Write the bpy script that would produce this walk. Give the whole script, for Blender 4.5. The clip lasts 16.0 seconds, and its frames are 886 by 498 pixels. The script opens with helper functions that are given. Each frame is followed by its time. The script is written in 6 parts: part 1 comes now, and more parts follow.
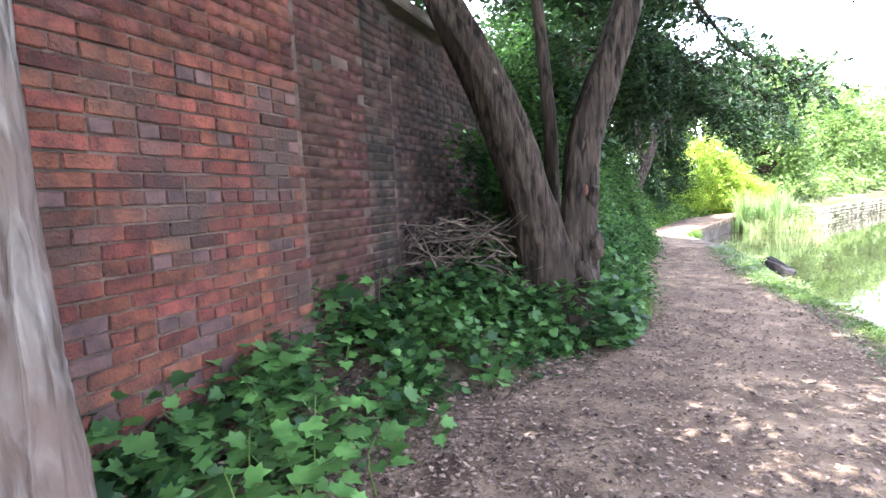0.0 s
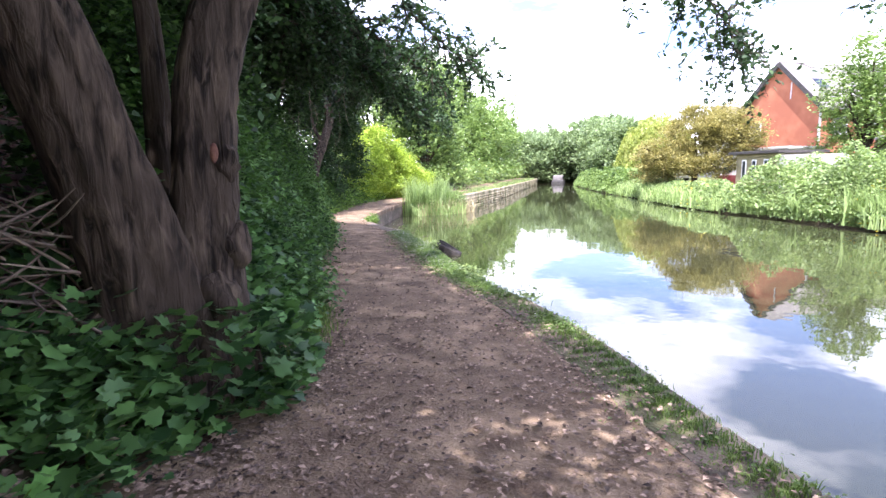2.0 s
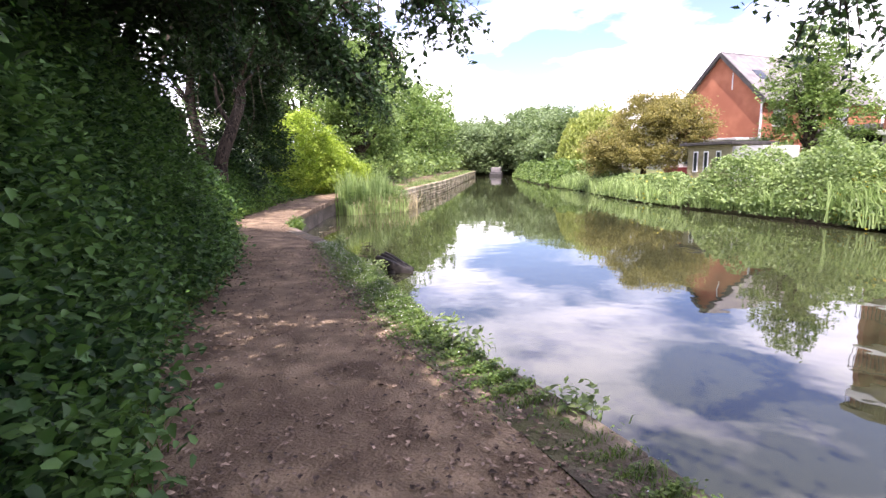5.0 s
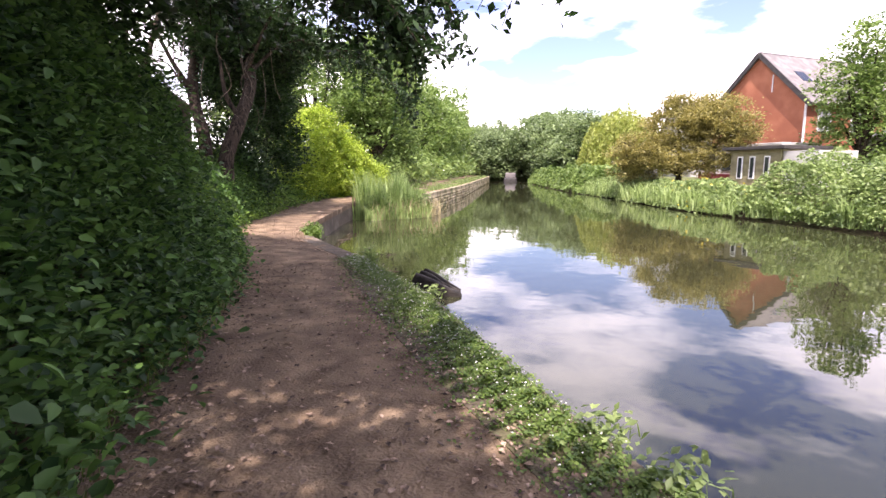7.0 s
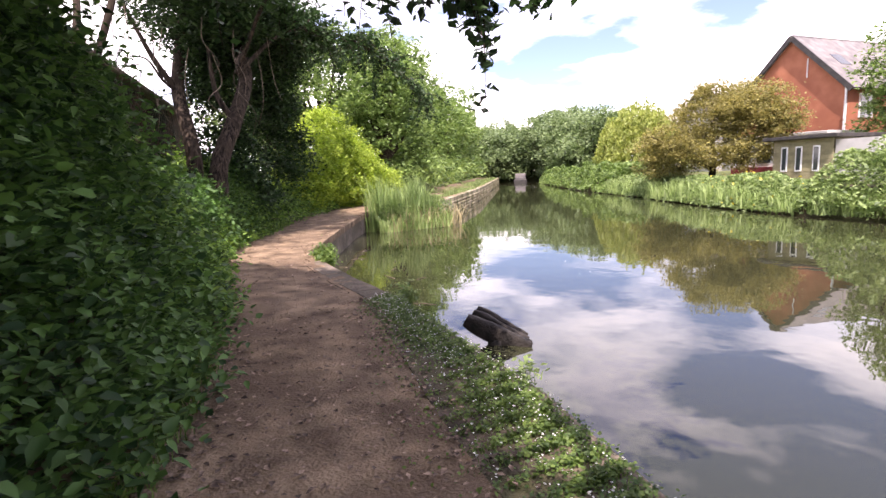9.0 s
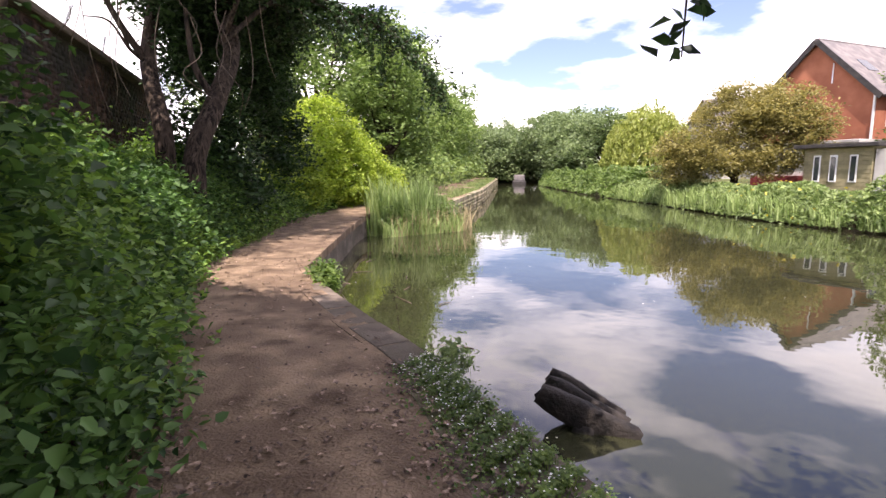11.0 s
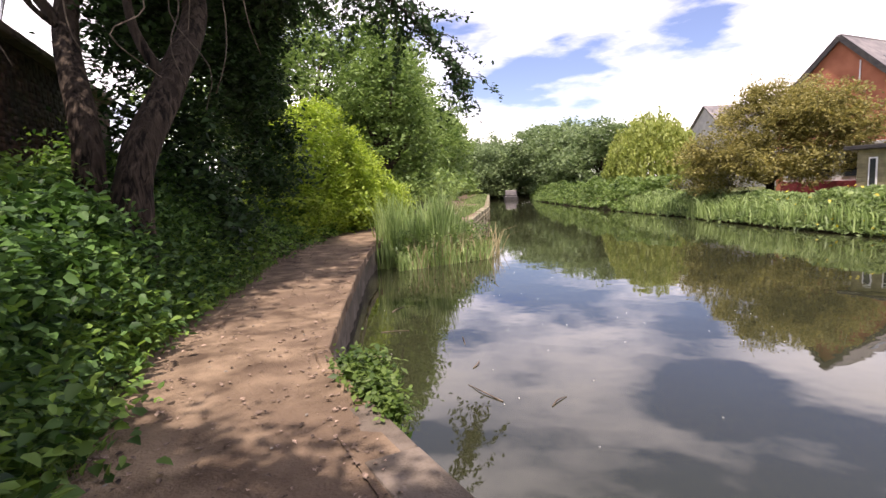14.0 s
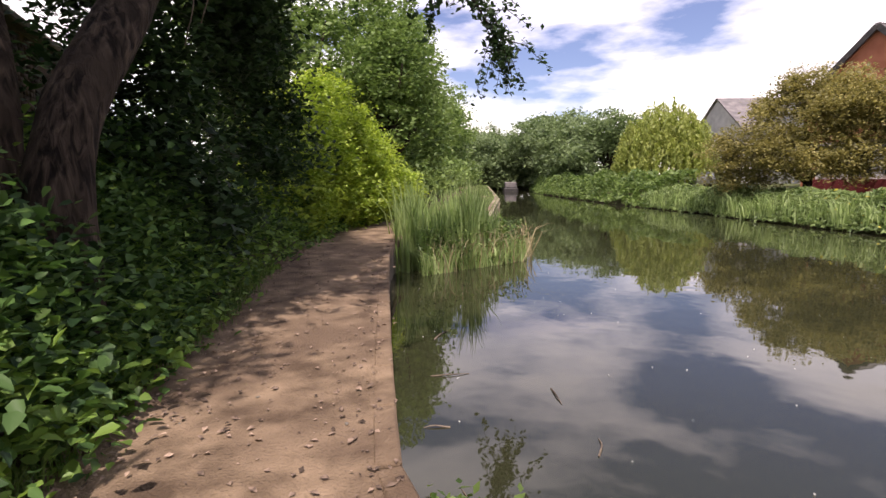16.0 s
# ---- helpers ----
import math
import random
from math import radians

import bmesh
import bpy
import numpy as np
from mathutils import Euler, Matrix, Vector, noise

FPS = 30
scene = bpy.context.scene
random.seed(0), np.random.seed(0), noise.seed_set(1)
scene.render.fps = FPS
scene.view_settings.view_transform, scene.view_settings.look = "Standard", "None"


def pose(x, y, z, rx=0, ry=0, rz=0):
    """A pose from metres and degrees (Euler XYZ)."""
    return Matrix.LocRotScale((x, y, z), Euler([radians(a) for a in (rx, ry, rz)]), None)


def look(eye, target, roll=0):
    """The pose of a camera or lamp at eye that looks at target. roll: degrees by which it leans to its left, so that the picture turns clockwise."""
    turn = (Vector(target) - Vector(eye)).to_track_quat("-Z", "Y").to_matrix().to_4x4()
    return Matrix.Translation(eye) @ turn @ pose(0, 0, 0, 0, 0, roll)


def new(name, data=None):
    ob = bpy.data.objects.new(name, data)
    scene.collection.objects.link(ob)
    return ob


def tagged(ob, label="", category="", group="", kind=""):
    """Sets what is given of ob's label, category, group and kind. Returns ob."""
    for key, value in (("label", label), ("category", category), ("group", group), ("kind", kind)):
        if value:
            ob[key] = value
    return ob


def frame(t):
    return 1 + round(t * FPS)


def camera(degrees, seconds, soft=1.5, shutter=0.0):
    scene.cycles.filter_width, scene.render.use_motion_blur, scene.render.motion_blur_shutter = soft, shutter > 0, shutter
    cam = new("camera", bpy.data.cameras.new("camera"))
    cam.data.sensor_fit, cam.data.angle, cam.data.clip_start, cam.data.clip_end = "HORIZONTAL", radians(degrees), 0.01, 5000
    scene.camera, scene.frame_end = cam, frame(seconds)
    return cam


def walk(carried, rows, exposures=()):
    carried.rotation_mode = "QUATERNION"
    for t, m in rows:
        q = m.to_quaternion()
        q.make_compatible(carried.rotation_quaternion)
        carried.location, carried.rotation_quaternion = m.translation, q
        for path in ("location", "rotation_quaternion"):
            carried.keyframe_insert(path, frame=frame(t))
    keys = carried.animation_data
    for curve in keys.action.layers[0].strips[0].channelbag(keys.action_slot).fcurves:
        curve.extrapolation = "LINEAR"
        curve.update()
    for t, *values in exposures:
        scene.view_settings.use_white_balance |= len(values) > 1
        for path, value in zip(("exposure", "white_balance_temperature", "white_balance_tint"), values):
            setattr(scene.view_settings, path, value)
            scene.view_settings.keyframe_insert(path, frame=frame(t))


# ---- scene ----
cam = camera(81.2, 16.0)
PATH = [
    (0, (-0.028, -0.009, 1.495), (-0.061, 1.981, 1.3), -2.6),
    (0.5, (0.146, 0.451, 1.447), (0.404, 2.422, 1.224), -2.2),
    (1, (0.312, 0.893, 1.429), (0.843, 2.808, 1.201), -2.3),
    (1.5, (0.536, 1.357, 1.407), (1.407, 3.14, 1.154), -1.3),
    (2, (0.718, 1.777, 1.381), (1.802, 3.432, 1.091), -0.9),
    (2.5, (0.938, 2.17, 1.364), (2.233, 3.654, 1.017), -2.1),
    (3, (1.202, 2.545, 1.353), (2.552, 3.968, 0.964), -1.6),
    (3.5, (1.447, 2.975, 1.38), (2.82, 4.374, 0.985), -0.6),
    (4, (1.728, 3.38, 1.418), (3.09, 4.808, 1.093), -0.5),
    (4.2, (1.846, 3.56, 1.436), (3.166, 5.029, 1.123), -0.4),
    (6.3, (2.619, 5.688, 1.259), (3.878, 7.209, 0.94), -0.8),
    (6.5, (2.718, 5.87, 1.253), (3.971, 7.401, 0.963), -0.8),
    (7, (2.909, 6.342, 1.241), (4.169, 7.865, 0.939), -0.2),
    (7.5, (3.104, 6.818, 1.249), (4.381, 8.327, 0.943), -0.5),
    (8, (3.313, 7.303, 1.26), (4.549, 8.839, 0.927), -0.8),
    (8.5, (3.5, 7.793, 1.266), (4.767, 9.303, 0.929), -0.7),
    (9, (3.757, 8.286, 1.275), (4.998, 9.827, 0.985), -2.2),
    (9.2, (3.844, 8.489, 1.283), (5.082, 10.029, 0.975), -2.0),
    (11.3, (4.678, 10.425, 1.295), (5.943, 11.946, 1.0), -0.2),
    (11.5, (4.787, 10.652, 1.277), (6.044, 12.178, 0.976), -0.2),
    (12, (4.949, 11.185, 1.281), (6.232, 12.701, 1.043), -1.3),
    (12.5, (5.13, 11.581, 1.279), (6.418, 13.095, 1.058), -2.3),
    (13, (5.312, 12.17, 1.267), (6.637, 13.655, 1.075), -2.0),
    (13.5, (5.517, 12.631, 1.249), (6.869, 14.09, 1.036), -2.6),
    (14, (5.653, 13.146, 1.251), (6.973, 14.631, 1.022), -2.2),
    (14.5, (5.808, 13.674, 1.259), (7.165, 15.12, 0.998), -1.5),
    (15, (5.969, 14.151, 1.27), (7.286, 15.632, 0.996), -2.1),
    (15.5, (6.135, 14.663, 1.278), (7.495, 16.104, 1.002), -0.8),
    (16, (6.361, 15.147, 1.25), (7.703, 16.606, 0.984), -1.0),
]
EXPOSURES = [(0, 3.0, 5750, 17), (0.7, 2.8, 5800, 19), (1.5, 2.22, 5900, 22), (2.2, 1.78, 5950, 24), (3.0, 1.42, 6000, 25), (4.2, 1.3, 6200, 27), (6.3, 1.17, 6650, 28), (9.2, 1.05, 6800, 28), (12, 0.74, 6900, 26), (14, 0.46, 6950, 26), (16, 0.12, 6950, 26)]
walk(cam, [(t, look(eye, target, roll)) for t, eye, target, roll in PATH], EXPOSURES)

# ---- world, sun ----
SUN_DIR = Vector((-0.43, -0.5, 1.15)).normalized()
world = bpy.data.worlds.new("world")
scene.world = world
world.use_nodes = True
wt = world.node_tree
wt.nodes.clear()


def wnode(kind, **props):
    n = wt.nodes.new(kind)
    for k, v in props.items():
        setattr(n, k, v)
    return n


wsky = wnode("ShaderNodeTexSky", sky_type="NISHITA", sun_disc=False, sun_elevation=math.asin(SUN_DIR.z),
             sun_rotation=math.atan2(SUN_DIR.x, SUN_DIR.y), air_density=1.0, dust_density=0.5, ozone_density=2.5)
wco = wnode("ShaderNodeTexCoord")
wcmb = wnode("ShaderNodeVectorMath", operation="MULTIPLY_ADD")
wcmb.inputs[1].default_value = (1.0, 1.0, 3.4)
wcmb.inputs[2].default_value = (3.1, 0.4, 0.2)
wt.links.new(wco.outputs["Generated"], wcmb.inputs[0])
wnz = wnode("ShaderNodeTexNoise")
wnz.inputs["Scale"].default_value = 1.9
wnz.inputs["Detail"].default_value = 9.0
wnz.inputs["Roughness"].default_value = 0.52
wt.links.new(wcmb.outputs[0], wnz.inputs["Vector"])
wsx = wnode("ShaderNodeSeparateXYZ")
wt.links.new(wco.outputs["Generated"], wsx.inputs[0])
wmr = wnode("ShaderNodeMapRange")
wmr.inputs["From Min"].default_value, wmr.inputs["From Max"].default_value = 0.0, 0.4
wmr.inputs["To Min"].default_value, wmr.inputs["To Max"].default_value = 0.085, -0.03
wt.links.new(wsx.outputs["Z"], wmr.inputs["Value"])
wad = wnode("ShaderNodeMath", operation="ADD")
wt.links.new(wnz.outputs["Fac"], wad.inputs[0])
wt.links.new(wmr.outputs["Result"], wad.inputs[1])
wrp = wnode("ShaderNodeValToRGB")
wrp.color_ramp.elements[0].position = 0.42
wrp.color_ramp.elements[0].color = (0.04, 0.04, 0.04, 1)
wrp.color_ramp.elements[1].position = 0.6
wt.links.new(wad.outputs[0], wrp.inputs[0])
# the thick cores of the clouds are greyer than their rims
wgr = wnode("ShaderNodeValToRGB")
wgr.color_ramp.elements[0].position = 0.48
wgr.color_ramp.elements[0].color = (26.0, 25.6, 25.4, 1)
wgr.color_ramp.elements[1].position = 0.68
wgr.color_ramp.elements[1].color = (9.0, 9.2, 10.0, 1)
wt.links.new(wnz.outputs["Fac"], wgr.inputs[0])
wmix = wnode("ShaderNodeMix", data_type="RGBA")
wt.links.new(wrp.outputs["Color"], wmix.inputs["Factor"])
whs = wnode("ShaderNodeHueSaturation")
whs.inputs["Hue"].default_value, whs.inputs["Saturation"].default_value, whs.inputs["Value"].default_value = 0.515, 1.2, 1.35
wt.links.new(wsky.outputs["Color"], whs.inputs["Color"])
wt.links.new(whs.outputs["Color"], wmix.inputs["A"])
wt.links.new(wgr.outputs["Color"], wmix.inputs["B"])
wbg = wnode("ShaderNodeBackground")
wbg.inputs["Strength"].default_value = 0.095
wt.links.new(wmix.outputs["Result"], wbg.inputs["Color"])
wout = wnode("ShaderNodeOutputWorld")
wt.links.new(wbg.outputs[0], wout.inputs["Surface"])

sun = new("sun", bpy.data.lights.new("sun", "SUN"))
sun.data.energy, sun.data.angle, sun.data.color = 5.0, radians(0.6), (1.0, 0.96, 0.9)
sun.matrix_world = look(SUN_DIR * 60, (0, 0, 0))


# ---- materials ----
def mat(name, c1, c2, scale=3.0, rough=0.9, bump=0.3, bscale=40.0, c3=None, s3=0.7, spec=0.3, metal=0.0, random_by=None, spread=0.25, lo=0.35, hi=0.65, hue=0.0):
    """A surface of two colours mixed by noise, a third in large stains, fine relief; random_by varies pieces."""
    m = bpy.data.materials.new(name)
    m.use_nodes = True
    nt = m.node_tree
    bs = nt.nodes["Principled BSDF"]
    bs.inputs["Roughness"].default_value = rough
    bs.inputs["Metallic"].default_value = metal
    bs.inputs["Specular IOR Level"].default_value = spec
    co = nt.nodes.new("ShaderNodeTexCoord")
    geo = nt.nodes.new("ShaderNodeNewGeometry")
    n1 = nt.nodes.new("ShaderNodeTexNoise")
    n1.inputs["Scale"].default_value, n1.inputs["Detail"].default_value = scale, 8
    nt.links.new(geo.outputs["Position"], n1.inputs["Vector"])
    r1 = nt.nodes.new("ShaderNodeValToRGB")
    r1.color_ramp.elements[0].position, r1.color_ramp.elements[1].position = lo, hi
    r1.color_ramp.elements[0].color, r1.color_ramp.elements[1].color = (*c1, 1), (*c2, 1)
    nt.links.new(n1.outputs["Fac"], r1.inputs[0])
    col = r1.outputs["Color"]
    if c3:
        n3 = nt.nodes.new("ShaderNodeTexNoise")
        n3.inputs["Scale"].default_value, n3.inputs["Detail"].default_value = s3, 5
        nt.links.new(geo.outputs["Position"], n3.inputs["Vector"])
        r3 = nt.nodes.new("ShaderNodeValToRGB")
        r3.color_ramp.elements[0].position, r3.color_ramp.elements[1].position = 0.45, 0.65
        nt.links.new(n3.outputs["Fac"], r3.inputs[0])
        mx = nt.nodes.new("ShaderNodeMix")
        mx.data_type = "RGBA"
        nt.links.new(r3.outputs["Color"], mx.inputs["Factor"])
        nt.links.new(col, mx.inputs["A"])
        mx.inputs["B"].default_value = (*c3, 1)
        col = mx.outputs["Result"]
    if random_by:
        src = geo.outputs["Random Per Island"]
        if random_by == "object":
            src = nt.nodes.new("ShaderNodeObjectInfo").outputs["Random"]
        mr = nt.nodes.new("ShaderNodeMapRange")
        mr.inputs["To Min"].default_value, mr.inputs["To Max"].default_value = 1 - spread, 1 + spread
        nt.links.new(src, mr.inputs["Value"])
        hs = nt.nodes.new("ShaderNodeHueSaturation")
        nt.links.new(mr.outputs["Result"], hs.inputs["Value"])
        if hue:
            mu = nt.nodes.new("ShaderNodeMath")
            mu.operation, mu.inputs[1].default_value = "MULTIPLY", 7.31
            fr = nt.nodes.new("ShaderNodeMath")
            fr.operation = "FRACT"
            mh = nt.nodes.new("ShaderNodeMapRange")
            mh.inputs["To Min"].default_value, mh.inputs["To Max"].default_value = 0.5 - hue, 0.5 + hue
            nt.links.new(src, mu.inputs[0])
            nt.links.new(mu.outputs[0], fr.inputs[0])
            nt.links.new(fr.outputs[0], mh.inputs["Value"])
            nt.links.new(mh.outputs["Result"], hs.inputs["Hue"])
        nt.links.new(col, hs.inputs["Color"])
        col = hs.outputs["Color"]
    nt.links.new(col, bs.inputs["Base Color"])
    if bump:
        nb = nt.nodes.new("ShaderNodeTexNoise")
        nb.inputs["Scale"].default_value, nb.inputs["Detail"].default_value = bscale, 6
        nt.links.new(geo.outputs["Position"], nb.inputs["Vector"])
        bp = nt.nodes.new("ShaderNodeBump")
        bp.inputs["Strength"].default_value, bp.inputs["Distance"].default_value = bump, 0.02
        nt.links.new(nb.outputs["Fac"], bp.inputs["Height"])
        nt.links.new(bp.outputs["Normal"], bs.inputs["Normal"])
    return m


def leafmat(name, c1, c2, through_light=0.35, rough=0.5, scale=1.2):
    """Leaves: each leaf its own tint, clumps darker and lighter, some light let through."""
    m = bpy.data.materials.new(name)
    m.use_nodes = True
    nt = m.node_tree
    bs = nt.nodes["Principled BSDF"]
    bs.inputs["Roughness"].default_value = rough
    bs.inputs["Specular IOR Level"].default_value = 0.35
    geo = nt.nodes.new("ShaderNodeNewGeometry")
    nz = nt.nodes.new("ShaderNodeTexNoise")
    nz.inputs["Scale"].default_value = scale
    nt.links.new(geo.outputs["Position"], nz.inputs["Vector"])
    ad = nt.nodes.new("ShaderNodeMath")
    ad.operation = "ADD"
    nt.links.new(geo.outputs["Random Per Island"], ad.inputs[0])
    nt.links.new(nz.outputs["Fac"], ad.inputs[1])
    rp = nt.nodes.new("ShaderNodeValToRGB")
    rp.color_ramp.elements[0].position, rp.color_ramp.elements[1].position = 0.35, 1.0
    rp.color_ramp.elements[0].color, rp.color_ramp.elements[1].color = (*c1, 1), (*c2, 1)
    half = nt.nodes.new("ShaderNodeMath")
    half.operation = "MULTIPLY"
    half.inputs[1].default_value = 0.66
    nt.links.new(ad.outputs[0], half.inputs[0])
    nt.links.new(half.outputs[0], rp.inputs[0])
    nt.links.new(rp.outputs["Color"], bs.inputs["Base Color"])
    tr = nt.nodes.new("ShaderNodeBsdfTranslucent")
    hs = nt.nodes.new("ShaderNodeHueSaturation")
    hs.inputs["Value"].default_value, hs.inputs["Saturation"].default_value = 1.5, 1.1
    nt.links.new(rp.outputs["Color"], hs.inputs["Color"])
    nt.links.new(hs.outputs["Color"], tr.inputs["Color"])
    mx = nt.nodes.new("ShaderNodeMixShader")
    mx.inputs[0].default_value = through_light
    nt.links.new(bs.outputs[0], mx.inputs[1])
    nt.links.new(tr.outputs[0], mx.inputs[2])
    nt.links.new(mx.outputs[0], nt.nodes["Material Output"].inputs["Surface"])
    return m


M_SOIL = mat("soil", (0.05, 0.035, 0.024), (0.13, 0.09, 0.06), 4, 0.95, 0.6, 30, (0.07, 0.07, 0.03))
M_PATH = mat("trodden_path", (0.1, 0.067, 0.042), (0.33, 0.238, 0.152), 3.2, 0.95, 0.9, 60, (0.158, 0.109, 0.071), 1.1)
M_GRASSY = mat("grassy_soil", (0.06, 0.05, 0.033), (0.16, 0.125, 0.09), 5, 0.95, 0.8, 40, (0.085, 0.085, 0.035), 1.6)
M_MEADOW = mat("meadow", (0.06, 0.085, 0.025), (0.13, 0.15, 0.05), 0.8, 0.95, 0.6, 20, (0.1, 0.1, 0.04), 0.15)
M_CONC = mat("old_concrete", (0.1, 0.08, 0.06), (0.215, 0.175, 0.135), 6, 0.9, 0.6, 60, (0.1, 0.085, 0.058), 1.5, random_by="object", spread=0.07)
M_PIER = mat("weathered_stone", (0.17, 0.145, 0.085), (0.4, 0.35, 0.24), 2.2, 0.9, 0.7, 25, (0.09, 0.1, 0.04), 0.9, random_by="island", spread=0.3)
M_PEBBLE = mat("pebble_stone", (0.16, 0.14, 0.11), (0.3, 0.27, 0.22), 30, 0.9, 0.3, 60, random_by="object", spread=0.3)
M_MORTAR = mat("mortar", (0.065, 0.041, 0.03), (0.16, 0.115, 0.085), 7, 0.95, 0.9, 50, (0.05, 0.042, 0.03), 1.4)
M_BRICK = mat("red_brick", (0.085, 0.034, 0.024), (0.2, 0.066, 0.04), 11, 0.9, 0.8, 60, (0.072, 0.047, 0.037), 1.6, random_by="object", spread=0.35, hue=0.01)
# soot and the shade of the overhanging trees are both put into this colour
M_BRICK2 = mat("sooty_shaded_brick", (0.03, 0.02, 0.016), (0.095, 0.055, 0.041), 7, 0.9, 0.5, 70, (0.028, 0.028, 0.02), 0.8, random_by="island", spread=0.35)
M_BRICK3 = mat("old_red_brick", (0.085, 0.036, 0.026), (0.18, 0.065, 0.042), 11, 0.9, 0.8, 60, (0.068, 0.047, 0.037), 1.2, random_by="island", spread=0.4, hue=0.01)
M_BLUEBRICK = mat("burnt_brick", (0.06, 0.036, 0.032), (0.12, 0.068, 0.056), 12, 0.7, 0.4, 70, random_by="object", spread=0.3)

M_BRICK4 = mat("plum_brick", (0.055, 0.025, 0.021), (0.12, 0.05, 0.04), 12, 0.9, 0.7, 60, (0.065, 0.035, 0.022), 1.0, random_by="island", spread=0.3, hue=0.01)


def barkmat(name, c1, c2, c3):
    """Bark with upright furrows: dark in the cracks, greyer on the ridges, patches of green algae."""
    m = bpy.data.materials.new(name)
    m.use_nodes = True
    nt = m.node_tree
    bs = nt.nodes["Principled BSDF"]
    bs.inputs["Roughness"].default_value = 0.95
    bs.inputs["Specular IOR Level"].default_value = 0.2
    geo = nt.nodes.new("ShaderNodeNewGeometry")
    mp = nt.nodes.new("ShaderNodeMapping")
    mp.inputs["Scale"].default_value = (1.0, 1.0, 0.16)
    nt.links.new(geo.outputs["Position"], mp.inputs["Vector"])
    n1 = nt.nodes.new("ShaderNodeTexNoise")
    n1.inputs["Scale"].default_value, n1.inputs["Detail"].default_value, n1.inputs["Distortion"].default_value = 22, 7, 0.6
    nt.links.new(mp.outputs["Vector"], n1.inputs["Vector"])
    r1 = nt.nodes.new("ShaderNodeValToRGB")
    r1.color_ramp.elements[0].position, r1.color_ramp.elements[1].position = 0.38, 0.66
    r1.color_ramp.elements[0].color, r1.color_ramp.elements[1].color = (*c1, 1), (*c2, 1)
    nt.links.new(n1.outputs["Fac"], r1.inputs[0])
    n2 = nt.nodes.new("ShaderNodeTexNoise")
    n2.inputs["Scale"].default_value, n2.inputs["Detail"].default_value = 2.5, 5
    nt.links.new(geo.outputs["Position"], n2.inputs["Vector"])
    r2 = nt.nodes.new("ShaderNodeValToRGB")
    r2.color_ramp.elements[0].position, r2.color_ramp.elements[1].position = 0.48, 0.66
    nt.links.new(n2.outputs["Fac"], r2.inputs[0])
    mx = nt.nodes.new("ShaderNodeMix")
    mx.data_type = "RGBA"
    nt.links.new(r2.outputs["Color"], mx.inputs["Factor"])
    nt.links.new(r1.outputs["Color"], mx.inputs["A"])
    mx.inputs["B"].default_value = (*c3, 1)
    nt.links.new(mx.outputs["Result"], bs.inputs["Base Color"])
    bp = nt.nodes.new("ShaderNodeBump")
    bp.inputs["Strength"].default_value, bp.inputs["Distance"].default_value = 1.0, 0.035
    nt.links.new(n1.outputs["Fac"], bp.inputs["Height"])
    nt.links.new(bp.outputs["Normal"], bs.inputs["Normal"])
    return m


M_BARK = barkmat("bark", (0.011, 0.008, 0.006), (0.088, 0.066, 0.047), (0.042, 0.031, 0.022))
M_WOUND = mat("bare_wood", (0.07, 0.03, 0.02), (0.15, 0.07, 0.045), 20, 0.8, 0.4, 50)
M_BARK2 = barkmat("grey_bark", (0.06, 0.045, 0.036), (0.3, 0.265, 0.225), (0.15, 0.11, 0.085))
M_TWIG = mat("dead_twig", (0.07, 0.053, 0.04), (0.21, 0.165, 0.12), 9, 0.9, 0.3, 40, random_by="object", spread=0.35)
M_ROT = mat("rotten_timber", (0.01, 0.009, 0.008), (0.038, 0.032, 0.027), 9, 0.8, 0.9, 30, (0.03, 0.026, 0.022), 5)
M_LITTER = mat("leaf_litter", (0.05, 0.033, 0.024), (0.36, 0.26, 0.19), 26, 0.9, 0.0, random_by="island", spread=0.55)
M_IVY = leafmat("ivy_leaf", (0.018, 0.052, 0.016), (0.11, 0.23, 0.06), 0.28, 0.5)
M_BRAMBLE = leafmat("bramble_leaf", (0.036, 0.085, 0.02), (0.245, 0.39, 0.082), 0.38, 0.5)
M_HEDGE = leafmat("hedge_leaf", (0.017, 0.047, 0.015), (0.115, 0.225, 0.055), 0.3, 0.55)
# overhead leaves: the backlit, shaded look is put into a very dark green
M_SHADE_CANOPY = leafmat("shaded_canopy_leaf", (0.01, 0.025, 0.009), (0.05, 0.1, 0.03), 0.25, 0.55)
M_LIME = leafmat("bright_bush_leaf", (0.15, 0.23, 0.032), (0.42, 0.52, 0.095), 0.42, 0.5)
M_TREE = leafmat("tree_leaf", (0.075, 0.128, 0.036), (0.235, 0.33, 0.1), 0.36, 0.5, 0.4)
M_TREE2 = leafmat("far_tree_leaf", (0.1, 0.145, 0.068), (0.235, 0.31, 0.135), 0.36, 0.5, 0.3)
M_WILLOW = leafmat("willow_leaf", (0.2, 0.25, 0.06), (0.4, 0.44, 0.13), 0.4, 0.5)
M_BRONZE = leafmat("bronze_leaf", (0.13, 0.125, 0.042), (0.37, 0.33, 0.115), 0.38, 0.5)
M_REED = leafmat("reed_blade", (0.17, 0.25, 0.075), (0.44, 0.55, 0.23), 0.38, 0.45)
M_STRAW = leafmat("dry_reed", (0.28, 0.23, 0.12), (0.5, 0.43, 0.25), 0.3, 0.6)
M_GRASS = leafmat("grass_blade", (0.05, 0.1, 0.022), (0.17, 0.25, 0.06), 0.35, 0.5)
M_BANKLEAF = leafmat("bank_leaf", (0.095, 0.15, 0.05), (0.31, 0.4, 0.15), 0.36, 0.5)
